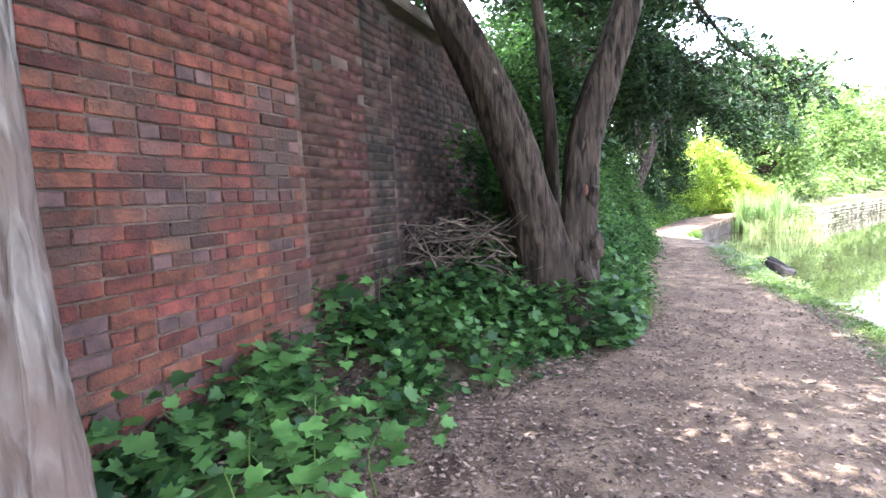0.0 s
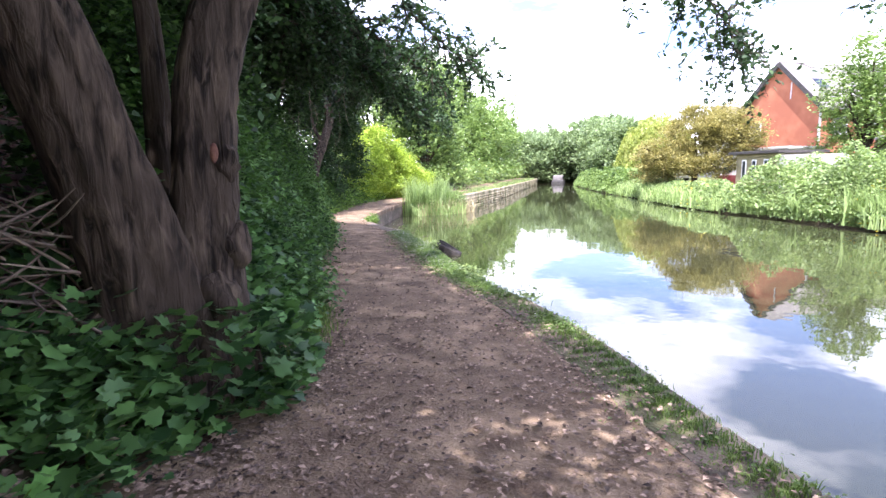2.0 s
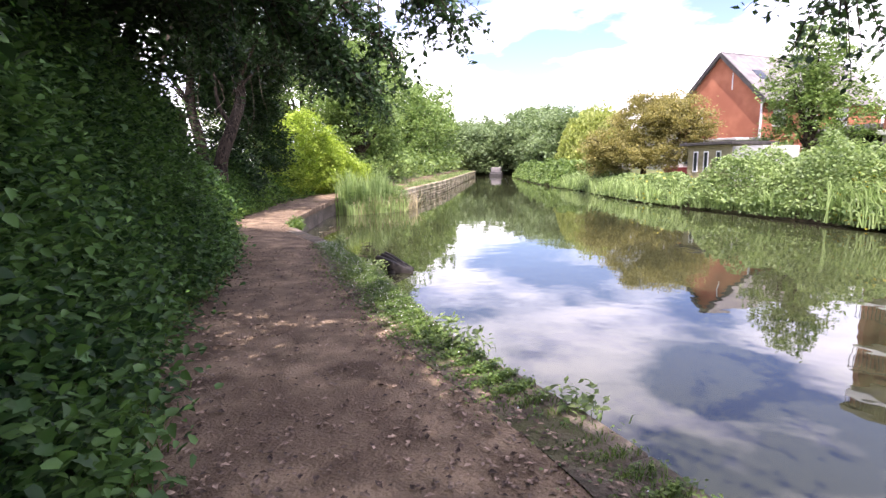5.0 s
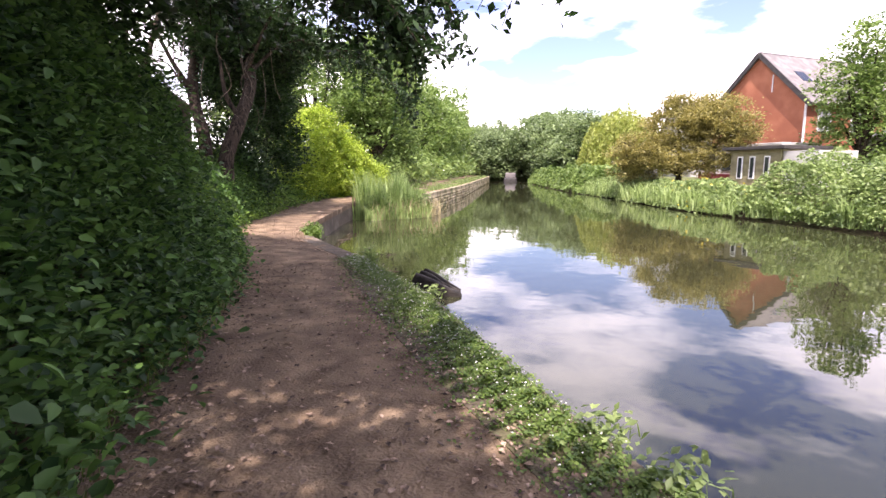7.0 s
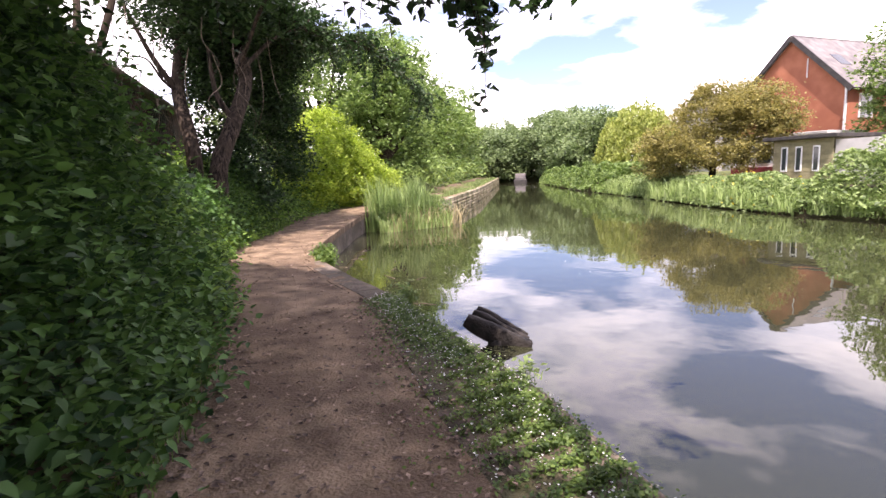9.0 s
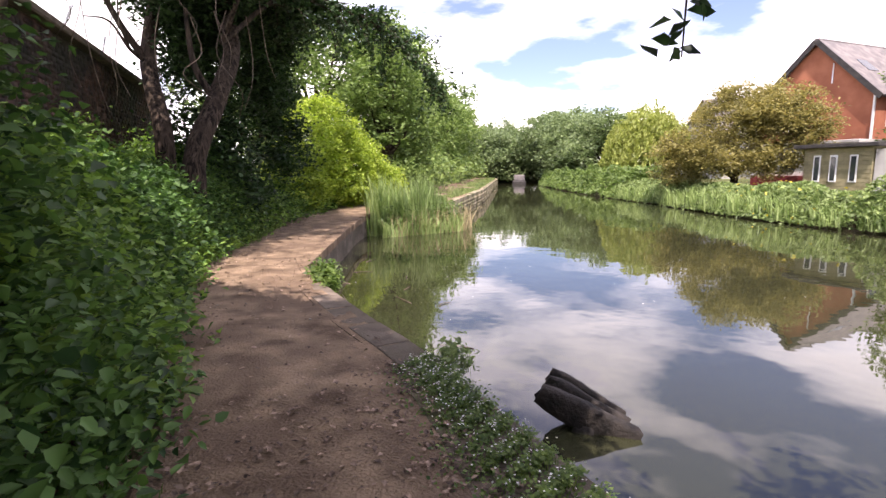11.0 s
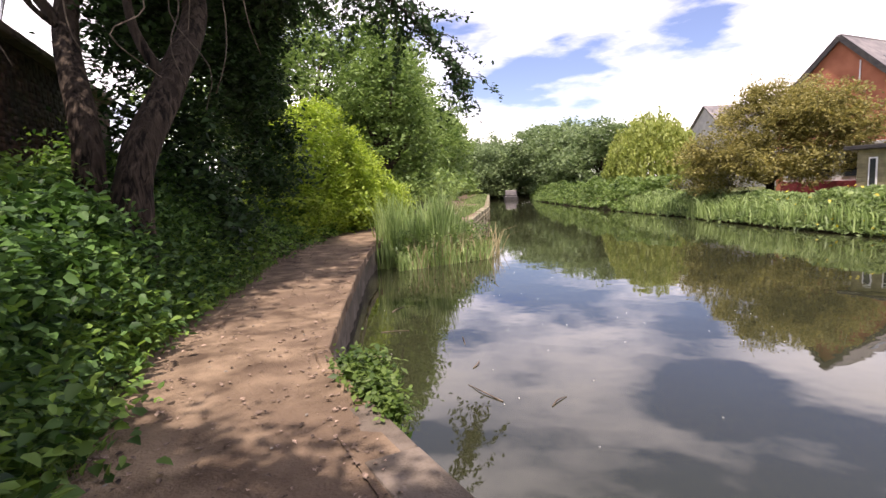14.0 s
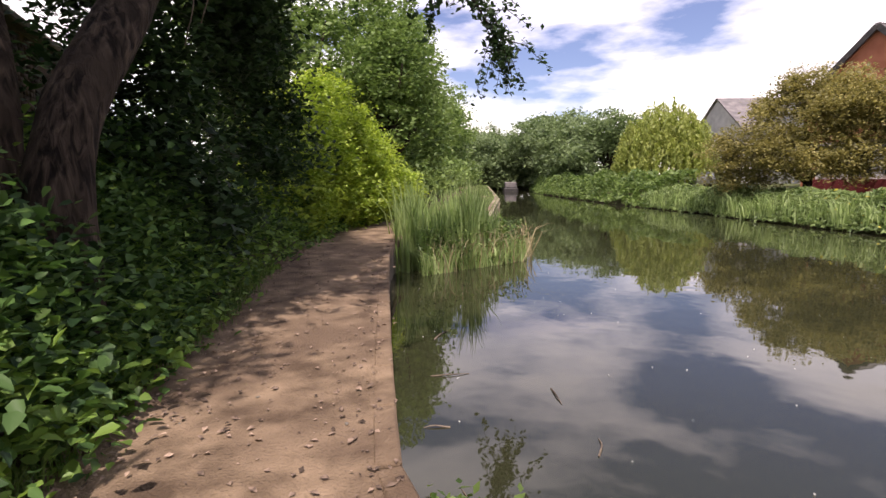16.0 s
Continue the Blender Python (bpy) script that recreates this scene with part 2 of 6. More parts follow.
M_IRIS = leafmat("yellow_petal", (0.38, 0.31, 0.03), (0.6, 0.5, 0.06), 0.3, 0.5)
M_FLOWER = leafmat("white_petal", (0.55, 0.55, 0.5), (0.8, 0.8, 0.75), 0.3, 0.6)
M_HBRICK = mat("house_brick", (0.31, 0.112, 0.062), (0.41, 0.158, 0.09), 1.5, 0.9, 0.2, 30, (0.29, 0.105, 0.06), 0.4)
M_FBRICK = mat("flats_brick", (0.26, 0.1, 0.07), (0.34, 0.14, 0.1), 1.5, 0.9, 0.2, 30, (0.24, 0.1, 0.07), 0.4)
M_SLATE = mat("roof_tile", (0.13, 0.12, 0.12), (0.22, 0.2, 0.19), 2, 0.85, 0.3, 20, random_by="island", spread=0.12)
M_WHITE = mat("white_paint", (0.68, 0.68, 0.66), (0.82, 0.82, 0.8), 2, 0.5, 0.05, 30)
M_DARKTRIM = mat("dark_trim", (0.03, 0.028, 0.028), (0.06, 0.055, 0.05), 4, 0.6, 0.1, 30)
M_SHED = mat("olive_boarding", (0.2, 0.18, 0.1), (0.29, 0.26, 0.15), 4, 0.8, 0.3, 30, random_by="object", spread=0.12)
M_RENDER = mat("grey_render", (0.4, 0.39, 0.37), (0.52, 0.51, 0.48), 1.5, 0.9, 0.2, 30)
M_MAROON = mat("maroon_paint", (0.16, 0.03, 0.035), (0.22, 0.05, 0.05), 2, 0.3, 0.0)
M_TYRE = mat("tyre_rubber", (0.02, 0.02, 0.02), (0.035, 0.035, 0.035), 8, 0.85, 0.2)
M_STEEL = mat("galvanised_steel", (0.3, 0.31, 0.32), (0.45, 0.46, 0.47), 6, 0.45, 0.1, metal=0.8)


def glassmat():
    m = bpy.data.materials.new("window_glass")
    m.use_nodes = True
    bs = m.node_tree.nodes["Principled BSDF"]
    bs.inputs["Base Color"].default_value = (0.03, 0.035, 0.04, 1)
    bs.inputs["Roughness"].default_value = 0.06
    bs.inputs["Specular IOR Level"].default_value = 0.8
    return m


M_GLASS = glassmat()


def watermat():
    """Still canal water: clear mirror with faint swell over a murky olive depth."""
    m = bpy.data.materials.new("canal_water")
    m.use_nodes = True
    nt = m.node_tree
    bs = nt.nodes["Principled BSDF"]
    bs.inputs["Base Color"].default_value = (0.03, 0.032, 0.016, 1)
    bs.inputs["Roughness"].default_value = 0.02
    bs.inputs["IOR"].default_value = 1.45
    bs.inputs["Specular IOR Level"].default_value = 0.95
    geo = nt.nodes.new("ShaderNodeNewGeometry")
    n1 = nt.nodes.new("ShaderNodeTexNoise")
    n1.inputs["Scale"].default_value, n1.inputs["Detail"].default_value = 0.9, 3
    nt.links.new(geo.outputs["Position"], n1.inputs["Vector"])
    b1 = nt.nodes.new("ShaderNodeBump")
    b1.inputs["Strength"].default_value, b1.inputs["Distance"].default_value = 0.12, 0.05
    nt.links.new(n1.outputs["Fac"], b1.inputs["Height"])
    nt.links.new(b1.outputs["Normal"], bs.inputs["Normal"])
    return m


M_WATER = watermat()


# ---- makers ----
def mesh_from(name, verts, faces, material, smooth=False):
    """One mesh object from arrays of points and of equal-sided faces."""
    verts, faces = np.asarray(verts, dtype=np.float32), np.asarray(faces, dtype=np.int32)
    me = bpy.data.meshes.new(name)
    k = faces.shape[1]
    me.vertices.add(len(verts))
    me.vertices.foreach_set("co", verts.ravel())
    me.loops.add(faces.size)
    me.loops.foreach_set("vertex_index", faces.ravel())
    me.polygons.add(len(faces))
    me.polygons.foreach_set("loop_start", np.arange(0, faces.size, k, dtype=np.int32))
    if smooth:
        me.polygons.foreach_set("use_smooth", np.ones(len(faces), dtype=bool))
    me.update(calc_edges=True)
    me.materials.append(material)
    return new(name, me)


def child(ob, parent, label=""):
    ob.parent = parent
    return tagged(ob, label)


def part(name, bm, material, parent, label=""):
    me = bpy.data.meshes.new(name)
    bm.to_mesh(me)
    bm.free()
    me.materials.append(material)
    return child(new(name, me), parent, label)


def empty(name, x, y, z, label, category, rz=0.0, group=""):
    ob = new(name)
    ob.matrix_basis = pose(x, y, z, 0, 0, rz)
    ob.empty_display_size = 0.2
    return tagged(ob, label, category, group)


def box(bm, x0, x1, y0, y1, z0, z1, bevel=0.0):
    m = Matrix.LocRotScale(((x0 + x1) / 2, (y0 + y1) / 2, (z0 + z1) / 2), None, (x1 - x0, y1 - y0, z1 - z0))
    r = bmesh.ops.create_cube(bm, size=1, matrix=m)
    if bevel:
        edges = list({e for v in r["verts"] for e in v.link_edges})
        bmesh.ops.bevel(bm, geom=edges, offset=bevel, segments=1, affect="EDGES")
    return bm


def boxed(x0, x1, y0, y1, z0, z1, bevel=0.0):
    return box(bmesh.new(), x0, x1, y0, y1, z0, z1, bevel)


def resample(pts, step):
    """Points along a line at about equal steps, and their distances along it."""
    p = np.array(pts, dtype=float)
    d = np.concatenate([[0], np.cumsum(np.linalg.norm(np.diff(p, axis=0), axis=1))])
    n = max(2, int(d[-1] / step) + 1)
    s = np.linspace(0, d[-1], n)
    return np.stack([np.interp(s, d, p[:, i]) for i in range(p.shape[1])], 1)


def tube(points, radii, sides=10, rough=0.0, seed=0):
    """Points and quads of a round limb along a line, with lumps."""
    p = np.array(points, dtype=float)
    r = np.interp(np.linspace(0, 1, len(p)), np.linspace(0, 1, len(radii)), radii)
    t = np.gradient(p, axis=0)
    t /= np.linalg.norm(t, axis=1)[:, None] + 1e-9
    ref = np.array([0.0, 1, 0]) if abs(t[0][2]) > 0.6 else np.array([0.0, 0, 1])
    u = np.cross(t, ref)
    u /= np.linalg.norm(u, axis=1)[:, None] + 1e-9
    w = np.cross(t, u)
    a = np.linspace(0, 2 * np.pi, sides, endpoint=False)
    rng = np.random.default_rng(seed)
    lobes = 1 + rough * (0.6 * np.sin(3 * a + rng.uniform(0, 6)) + 0.4 * np.sin(5 * a + rng.uniform(0, 6)))
    if sides > 24:
        turn = np.linspace(0, 1.6, len(p))[:, None] + 0.35 * np.sin(np.linspace(0, 9, len(p)))[:, None]
        ridges = np.sin(9 * a[None, :] + 3 * turn) * 0.35 + np.sin(14 * a[None, :] - 4 * turn + 1) * 0.25 + np.abs(np.sin(2.5 * a[None, :] + turn)) * 0.5
        lobes = lobes + rough * 0.55 * ridges
    k = r[:, None] * (np.atleast_2d(lobes) + rough * 0.5 * rng.normal(0, 1, (len(p), sides)) * 0.5)
    v = p[:, None, :] + k[:, :, None] * (np.cos(a)[None, :, None] * u[:, None, :] + np.sin(a)[None, :, None] * w[:, None, :])
    i, j = np.meshgrid(np.arange(len(p) - 1), np.arange(sides), indexing="ij")
    jn = (j + 1) % sides
    f = np.stack([i * sides + j, i * sides + jn, (i + 1) * sides + jn, (i + 1) * sides + j], -1).reshape(-1, 4)
    return v.reshape(-1, 3), f


def joined(pieces):
    vs, fs, n = [], [], 0
    for v, f in pieces:
        vs.append(v)
        fs.append(f + n)
        n += len(v)
    return np.concatenate(vs), np.concatenate(fs)


def curve_pts(pts, n=14):
    """A smooth line through a few points."""
    p = np.array(pts, dtype=float)
    q = np.concatenate([[2 * p[0] - p[1]], p, [2 * p[-1] - p[-2]]])
    out = []
    per = max(2, n // (len(p) - 1))
    for i in range(1, len(q) - 2):
        for t in np.linspace(0, 1, per, endpoint=False):
            a, b, c, d = q[i - 1], q[i], q[i + 1], q[i + 2]
            out.append(0.5 * (2 * b + (c - a) * t + (2 * a - 5 * b + 4 * c - d) * t * t + (3 * b - a - 3 * c + d) * t ** 3))
    out.append(p[-1])
    return np.array(out)


def leaf_mesh(centres, size, rng, up=0.5, long=1.5, droop=0.0, spread=0.35, fold=0.13):
    """A folded four-point leaf at each centre, facing mostly upwards by up."""
    n = len(centres)
    nrm = rng.normal(0, 1, (n, 3))
    nrm[:, 2] = np.abs(nrm[:, 2]) + up * 2
    nrm /= np.linalg.norm(nrm, axis=1)[:, None]
    d = rng.normal(0, 1, (n, 3))
    d[:, 2] -= droop
    d -= (d * nrm).sum(1)[:, None] * nrm
    d /= np.linalg.norm(d, axis=1)[:, None] + 1e-9
    s = np.cross(nrm, d)
    k = (size * rng.uniform(1 - spread, 1 + spread, n))[:, None]
    c = np.asarray(centres)
    v = np.empty((n, 4, 3))
    v[:, 0] = c - d * k * long * 0.5
    v[:, 1] = c + s * k * 0.45 + nrm * k * fold - d * k * 0.1
    v[:, 2] = c + d * k * long * 0.5
    v[:, 3] = c - s * k * 0.45 + nrm * k * fold - d * k * 0.1
    b = np.arange(n)[:, None] * 4
    f = np.concatenate([b + np.array([0, 1, 2]), b + np.array([0, 2, 3])], 1).reshape(-1, 3)
    return v.reshape(-1, 3), f


def oval_mesh(centres, size, rng, up=0.5, long=1.5, spread=0.4):
    """Pointed oval leaves of two folded halves with a bent tip."""
    n = len(centres)
    nrm = rng.normal(0, 1, (n, 3))
    nrm[:, 2] = np.abs(nrm[:, 2]) + up * 2
    nrm /= np.linalg.norm(nrm, axis=1)[:, None]
    d = rng.normal(0, 1, (n, 3))
    d[:, 2] -= 0.5
    d -= (d * nrm).sum(1)[:, None] * nrm
    d /= np.linalg.norm(d, axis=1)[:, None] + 1e-9
    s = np.cross(nrm, d)
    k = (size * rng.uniform(1 - spread, 1 + spread, n))[:, None]
    w = rng.uniform(0.34, 0.5, n)[:, None] * k
    c = np.asarray(centres)
    v = np.empty((n, 6, 3))
    v[:, 0] = c - d * k * long * 0.5
    v[:, 3] = c + d * k * long * 0.55 - nrm * k * 0.16
    for i, j, sg in ((1, 2, 1), (5, 4, -1)):
        v[:, i] = c + s * w * sg - d * k * long * 0.24 + nrm * k * 0.11
        v[:, j] = c + s * w * sg * 0.78 + d * k * long * 0.16 + nrm * k * 0.09
    b = np.arange(n)[:, None] * 6
    f = np.concatenate([b + np.array([0, 1, 2, 3]), b + np.array([0, 3, 4, 5])], 1).reshape(-1, 4)
    return v.reshape(-1, 3), f


LOBES = np.array([(0.0, -0.42), (0.3, -0.5), (0.56, -0.2), (0.37, -0.04), (0.5, 0.25), (0.2, 0.26), (0.0, 0.64), (-0.2, 0.26), (-0.5, 0.25), (-0.37, -0.04), (-0.56, -0.2), (-0.3, -0.5)])


def lobed_mesh(centres, size, rng, up=0.9, spread=0.4):
    """Five-lobed leaves, cupped, as fans round a middle point."""
    n = len(centres)
    nrm = rng.normal(0, 1, (n, 3))
    nrm[:, 2] = np.abs(nrm[:, 2]) + up * 2
    nrm /= np.linalg.norm(nrm, axis=1)[:, None]
    d = rng.normal(0, 1, (n, 3))
    d -= (d * nrm).sum(1)[:, None] * nrm
    d /= np.linalg.norm(d, axis=1)[:, None] + 1e-9
    s = np.cross(nrm, d)
    k = (size * rng.uniform(1 - spread, 1 + spread, n))[:, None, None]
    c = np.asarray(centres)[:, None, :]
    rim = c + k * (LOBES[None, :, 0:1] * s[:, None, :] + LOBES[None, :, 1:2] * d[:, None, :]) + k * nrm[:, None, :] * (0.22 * np.abs(LOBES[None, :, 0:1]) - 0.1 * LOBES[None, :, 1:2] ** 2)
    v = np.concatenate([rim, c], 1)
    b = np.arange(n)[:, None] * 13
    tri = np.array([(12, i, (i + 1) % 12) for i in range(12)]).ravel()
    return v.reshape(-1, 3), (b + tri[None, :]).reshape(-1, 3)


def blob_points(blobs, n, rng, shell=0.55, clump=0.0, clumps=60):
    """Points in a heap of ellipsoids, denser towards their skins and gathered in clumps."""
    w = np.array([b[3] * b[4] * b[5] for b in blobs]) ** 0.67
    which = rng.choice(len(blobs), n, p=w / w.sum())
    b = np.array(blobs)[which]
    if clump:
        per = max(1, n // clumps)
        cid = np.minimum(np.arange(n) // per, clumps)
        which = rng.choice(len(blobs), clumps + 1, p=w / w.sum())[cid]
        b = np.array(blobs)[which]
        dv = rng.normal(0, 1, (clumps + 1, 3))
        dv /= np.linalg.norm(dv, axis=1)[:, None]
        rr = rng.uniform(shell, 1.0, clumps + 1)
        p = b[:, :3] + (dv * rr[:, None])[cid] * b[:, 3:6]
        return p + rng.normal(0, clump, (n, 3)) * np.array([1, 1, 0.6])
    dv = rng.normal(0, 1, (n, 3))
    dv /= np.linalg.norm(dv, axis=1)[:, None]
    return b[:, :3] + dv * rng.uniform(shell, 1.0, n)[:, None] * b[:, 3:6]


# ---- plan: stations along the towpath (left verge, grass edge, water's edge, height) ----
STATIONS = [
    ((-6.5, -12), (-2.6, -12.2), (-2.0, -12.4), 0), ((-2.6, -3), (0.55, -3.1), (1.0, -3.2), 0), ((-1.35, 1.2), (2.15, 1.1), (2.62, 1.0), 0),
    ((-0.67, 2.54), (2.72, 2.4), (3.17, 2.4), 0), ((-0.08, 3.31), (3.12, 3.5), (3.6, 3.42), 0), ((1.25, 4.75), (3.65, 4.75), (4.15, 4.6), 0),
    ((1.85, 5.5), (4.1, 6.0), (4.58, 5.85), 0), ((2.3, 6.6), (4.35, 7.3), (4.88, 7.4), 0), ((3.0, 8.9), (4.9, 9.1), (5.52, 9.0), 0),
    ((3.85, 10.5), (5.4, 10.5), (6.1, 10.35), 0), ((4.6, 12.2), (6.05, 12.0), (6.58, 12.2), 0), ((5.06, 13.44), (6.42, 13.0), (6.76, 13.0), 0),
    ((5.45, 14.8), (6.62, 14.3), (6.96, 14.2), 0), ((5.72, 15.9), (6.95, 15.6), (7.25, 15.5), 0), ((6.05, 16.8), (7.4, 16.7), (7.53, 16.66), 0), ((6.4, 17.6), (7.75, 17.25), (7.88, 17.17), 0),
    ((7.1, 18.8), (8.73, 18.6), (8.88, 18.55), 0), ((8.1, 20.35), (9.8, 20.05), (9.95, 20.0), 0), ((10.2, 22.9), (11.45, 22.3), (11.6, 22.2), 0.0),
    ((11.6, 24.3), (12.5, 23.5), (12.65, 23.4), 0.05), ((13.2, 25.7), (14.2, 24.5), (14.35, 24.35), 0.08), ((16.6, 27.9), (17.45, 25.3), (17.6, 25.3), 0.15),
    ((26.0, 35.6), (26.9, 33.2), (27.1, 33.2), 0.2), ((58, 66), (59.4, 64), (59.7, 63.6), 0.25), ((70, 82), (72, 80), (72.4, 79.8), 0.25)]
FAR_BANK = [(-4, -32), (6, -16), (13, -5), (18.8, 4.6), (22.2, 10.8), (25.4, 16.4), (28.7, 20.7), (32.6, 25.0), (37.6, 31.7), (47, 42.4), (58, 54), (72, 66)]
WATER_Z = -0.6


def station_rows(step=0.16):
    flat = np.array([[*a, *b, *c, z] for a, b, c, z in STATIONS], dtype=float)
    mid = flat[:, 2:4]
    d = np.concatenate([[0], np.cumsum(np.linalg.norm(np.diff(mid, axis=0), axis=1))])
    s = [0.0]
    while s[-1] < d[-1]:
        near = np.interp(s[-1], d, mid[:, 1])
        s.append(s[-1] + (step if -2 < near < 26 else 0.9))
    s = np.minimum(np.array(s), d[-1])
    rows = np.stack([np.interp(s, d, flat[:, i]) for i in range(7)], 1)
    ker = np.ones(3) / 3
    sm = rows.copy()
    for i in range(7):
        sm[1:-1, i] = np.convolve(rows[:, i], ker, "valid")
    return sm


ROWS = station_rows()
L_LINE, G_LINE, E_LINE = ROWS[:, 0:2], ROWS[:, 2:4], ROWS[:, 4:6]


def wall_x(y):
    return -0.75 + 0.40 * (y - 4.2)


def inside(poly, x, y):
    res = np.zeros(x.shape, dtype=bool)
    j = len(poly) - 1
    for i in range(len(poly)):
        xi, yi, xj, yj = *poly[i], *poly[j]
        if yi != yj:
            res ^= ((yi > y) != (yj > y)) & (x < (xj - xi) * (y - yi) / (yj - yi) + xi)
        j = i
    return res


def dist_line(line, x, y):
    best = np.full(x.shape, 1e9)
    for a, b in zip(line[:-1], line[1:]):
        ab = b - a
        t = np.clip(((x - a[0]) * ab[0] + (y - a[1]) * ab[1]) / (ab @ ab + 1e-9), 0, 1)
        best = np.minimum(best, np.hypot(x - a[0] - t * ab[0], y - a[1] - t * ab[1]))
    return best


def ripple(x, y, s):
    return np.sin(x * 1.7 * s + 1.3 * np.sin(y * 1.1 * s)) * 0.5 + np.sin(y * 2.3 * s + 0.7 * np.sin(x * 1.9 * s)) * 0.5


L_COARSE, E_COARSE = np.array([s[0] for s in STATIONS], float), np.array([s[2] for s in STATIONS], float)
F_ARR = np.array(FAR_BANK, float)
LAND_POLY = [*map(tuple, L_COARSE), (-400, 400), (-400, -200)]
FAR_POLY = [*map(tuple, F_ARR), (500, 66), (500, -300), (-4, -300)]


def bank_height(x, y):
    """Height of the ground left of the towpath: a soft bank up to the old wall."""
    d = dist_line(L_COARSE, x, y)
    return -0.04 + 0.42 * np.clip(d, 0, 1.5) + 0.04 * ripple(x, y, 1.5)


def build_ground():
    t = np.linspace(-1, 1, 241)
    ax = 16 + 42 * t + 260 * np.sign(t) * np.abs(t) ** 7
    ay = 20 + 42 * t + 260 * np.sign(t) * np.abs(t) ** 7
    x, y = np.meshgrid(ax, ay, indexing="ij")
    z = np.full(x.shape, -1.7)
    land = inside(LAND_POLY, x, y)
    z = np.where(land, bank_height(x, y), z)
    dl = dist_line(L_COARSE, x, y)
    z = np.where(~land & (dl < 0.75), -0.14, z)
    far = inside(FAR_POLY, x, y)
    df = dist_line(F_ARR, x, y)
    z = np.where(far & (df > 1.0), 0.25 + 0.25 * np.clip((df - 2) / 12, 0, 1), z)
    end = (x + y > 146)
    z = np.where(end, 0.3, z)
    n, m = x.shape
    v = np.stack([x, y, z], -1).reshape(-1, 3)
    i, j = np.meshgrid(np.arange(n - 1), np.arange(m - 1), indexing="ij")
    f = np.stack([i * m + j, (i + 1) * m + j, (i + 1) * m + j + 1, i * m + j + 1], -1).reshape(-1, 4)
    ob = mesh_from("ground", v, f, M_MEADOW, True)
    tagged(ob, "grassy earth ground under the canal banks", "ground", kind="structure")


build_ground()


def strip(name, a, b, za, zb, across, material, label, category="path", lumps=0.0, crown=0.0):
    """A ribbon of ground between two lines."""
    n = len(a)
    u = np.linspace(0, 1, across)
    x = a[:, 0:1] * (1 - u) + b[:, 0:1] * u
    y = a[:, 1:2] * (1 - u) + b[:, 1:2] * u
    z = za[:, None] * (1 - u) + zb[:, None] * u + crown * np.sin(np.pi * u)[None, :]
    z = z + lumps * (ripple(x, y, 2.1) + 0.5 * ripple(x, y, 6.0))
    v = np.stack([x, y, z], -1).reshape(-1, 3)
    i, j = np.meshgrid(np.arange(n - 1), np.arange(across - 1), indexing="ij")
    f = np.stack([i * across + j, i * across + j + 1, (i + 1) * across + j + 1, (i + 1) * across + j], -1).reshape(-1, 4)
    ob = mesh_from(name, v, f, material, True)
    return tagged(ob, label, category, kind="structure")


PZ = ROWS[:, 6]
LEFT_OUT = L_LINE + (L_LINE - G_LINE) * 0.3
strip("path", LEFT_OUT, G_LINE, PZ + 0.06, PZ + 0.0, 18, M_PATH, "trodden brown earth towpath with scattered dead leaves", lumps=0.008, crown=0.0)
INNER = E_LINE + (G_LINE - E_LINE) / np.linalg.norm(G_LINE - E_LINE, axis=1)[:, None] * 0.14
VN = int(np.argmax(G_LINE[:, 1] > 12.9))
strip("verge", G_LINE[:VN + 1], INNER[:VN + 1], PZ[:VN + 1] + 0.003, PZ[:VN + 1] - 0.03, 6, M_GRASSY, "rough grassy verge beside the canal edge", "verge", lumps=0.012)
strip("landing", G_LINE[VN:], E_LINE[VN:] + (INNER - E_LINE)[VN:] * 0.75, PZ[VN:] + 0.001, PZ[VN:] + 0.001, 4, M_PATH, "worn earth surface of the canal landing", "path", lumps=0.002)


def build_bank():
    """Brown soil of the bank between the towpath and the wall."""
    m = (L_LINE[:, 1] > -3) & (L_LINE[:, 1] < 28)
    edge = L_LINE[m]
    u = np.linspace(-0.05, 1, 16)
    x = edge[:, 0:1] - 0.92 * u * 2.2
    y = edge[:, 1:2] + 0.39 * u * 2.2
    z = bank_height(x, y) + 0.035 + 0.012 * ripple(x, y, 5.0)
    n, k = x.shape
    i, j = np.meshgrid(np.arange(n - 1), np.arange(k - 1), indexing="ij")
    f = np.stack([i * k + j, (i + 1) * k + j, (i + 1) * k + j + 1, i * k + j + 1], -1).reshape(-1, 4)
    ob = mesh_from("bank", np.stack([x, y, z], -1).reshape(-1, 3), f, M_SOIL, True)
    tagged(ob, "bare brown earth bank below the brick wall", "bank", kind="structure")


build_bank()


def build_water():
    v = [(-80, -80, WATER_Z), (150, -80, WATER_Z), (150, 150, WATER_Z), (-80, 150, WATER_Z)]
    tagged(mesh_from("water", v, [[0, 1, 2, 3]], M_WATER), "still olive canal water mirroring sky and trees", "water", kind="structure")


build_water()


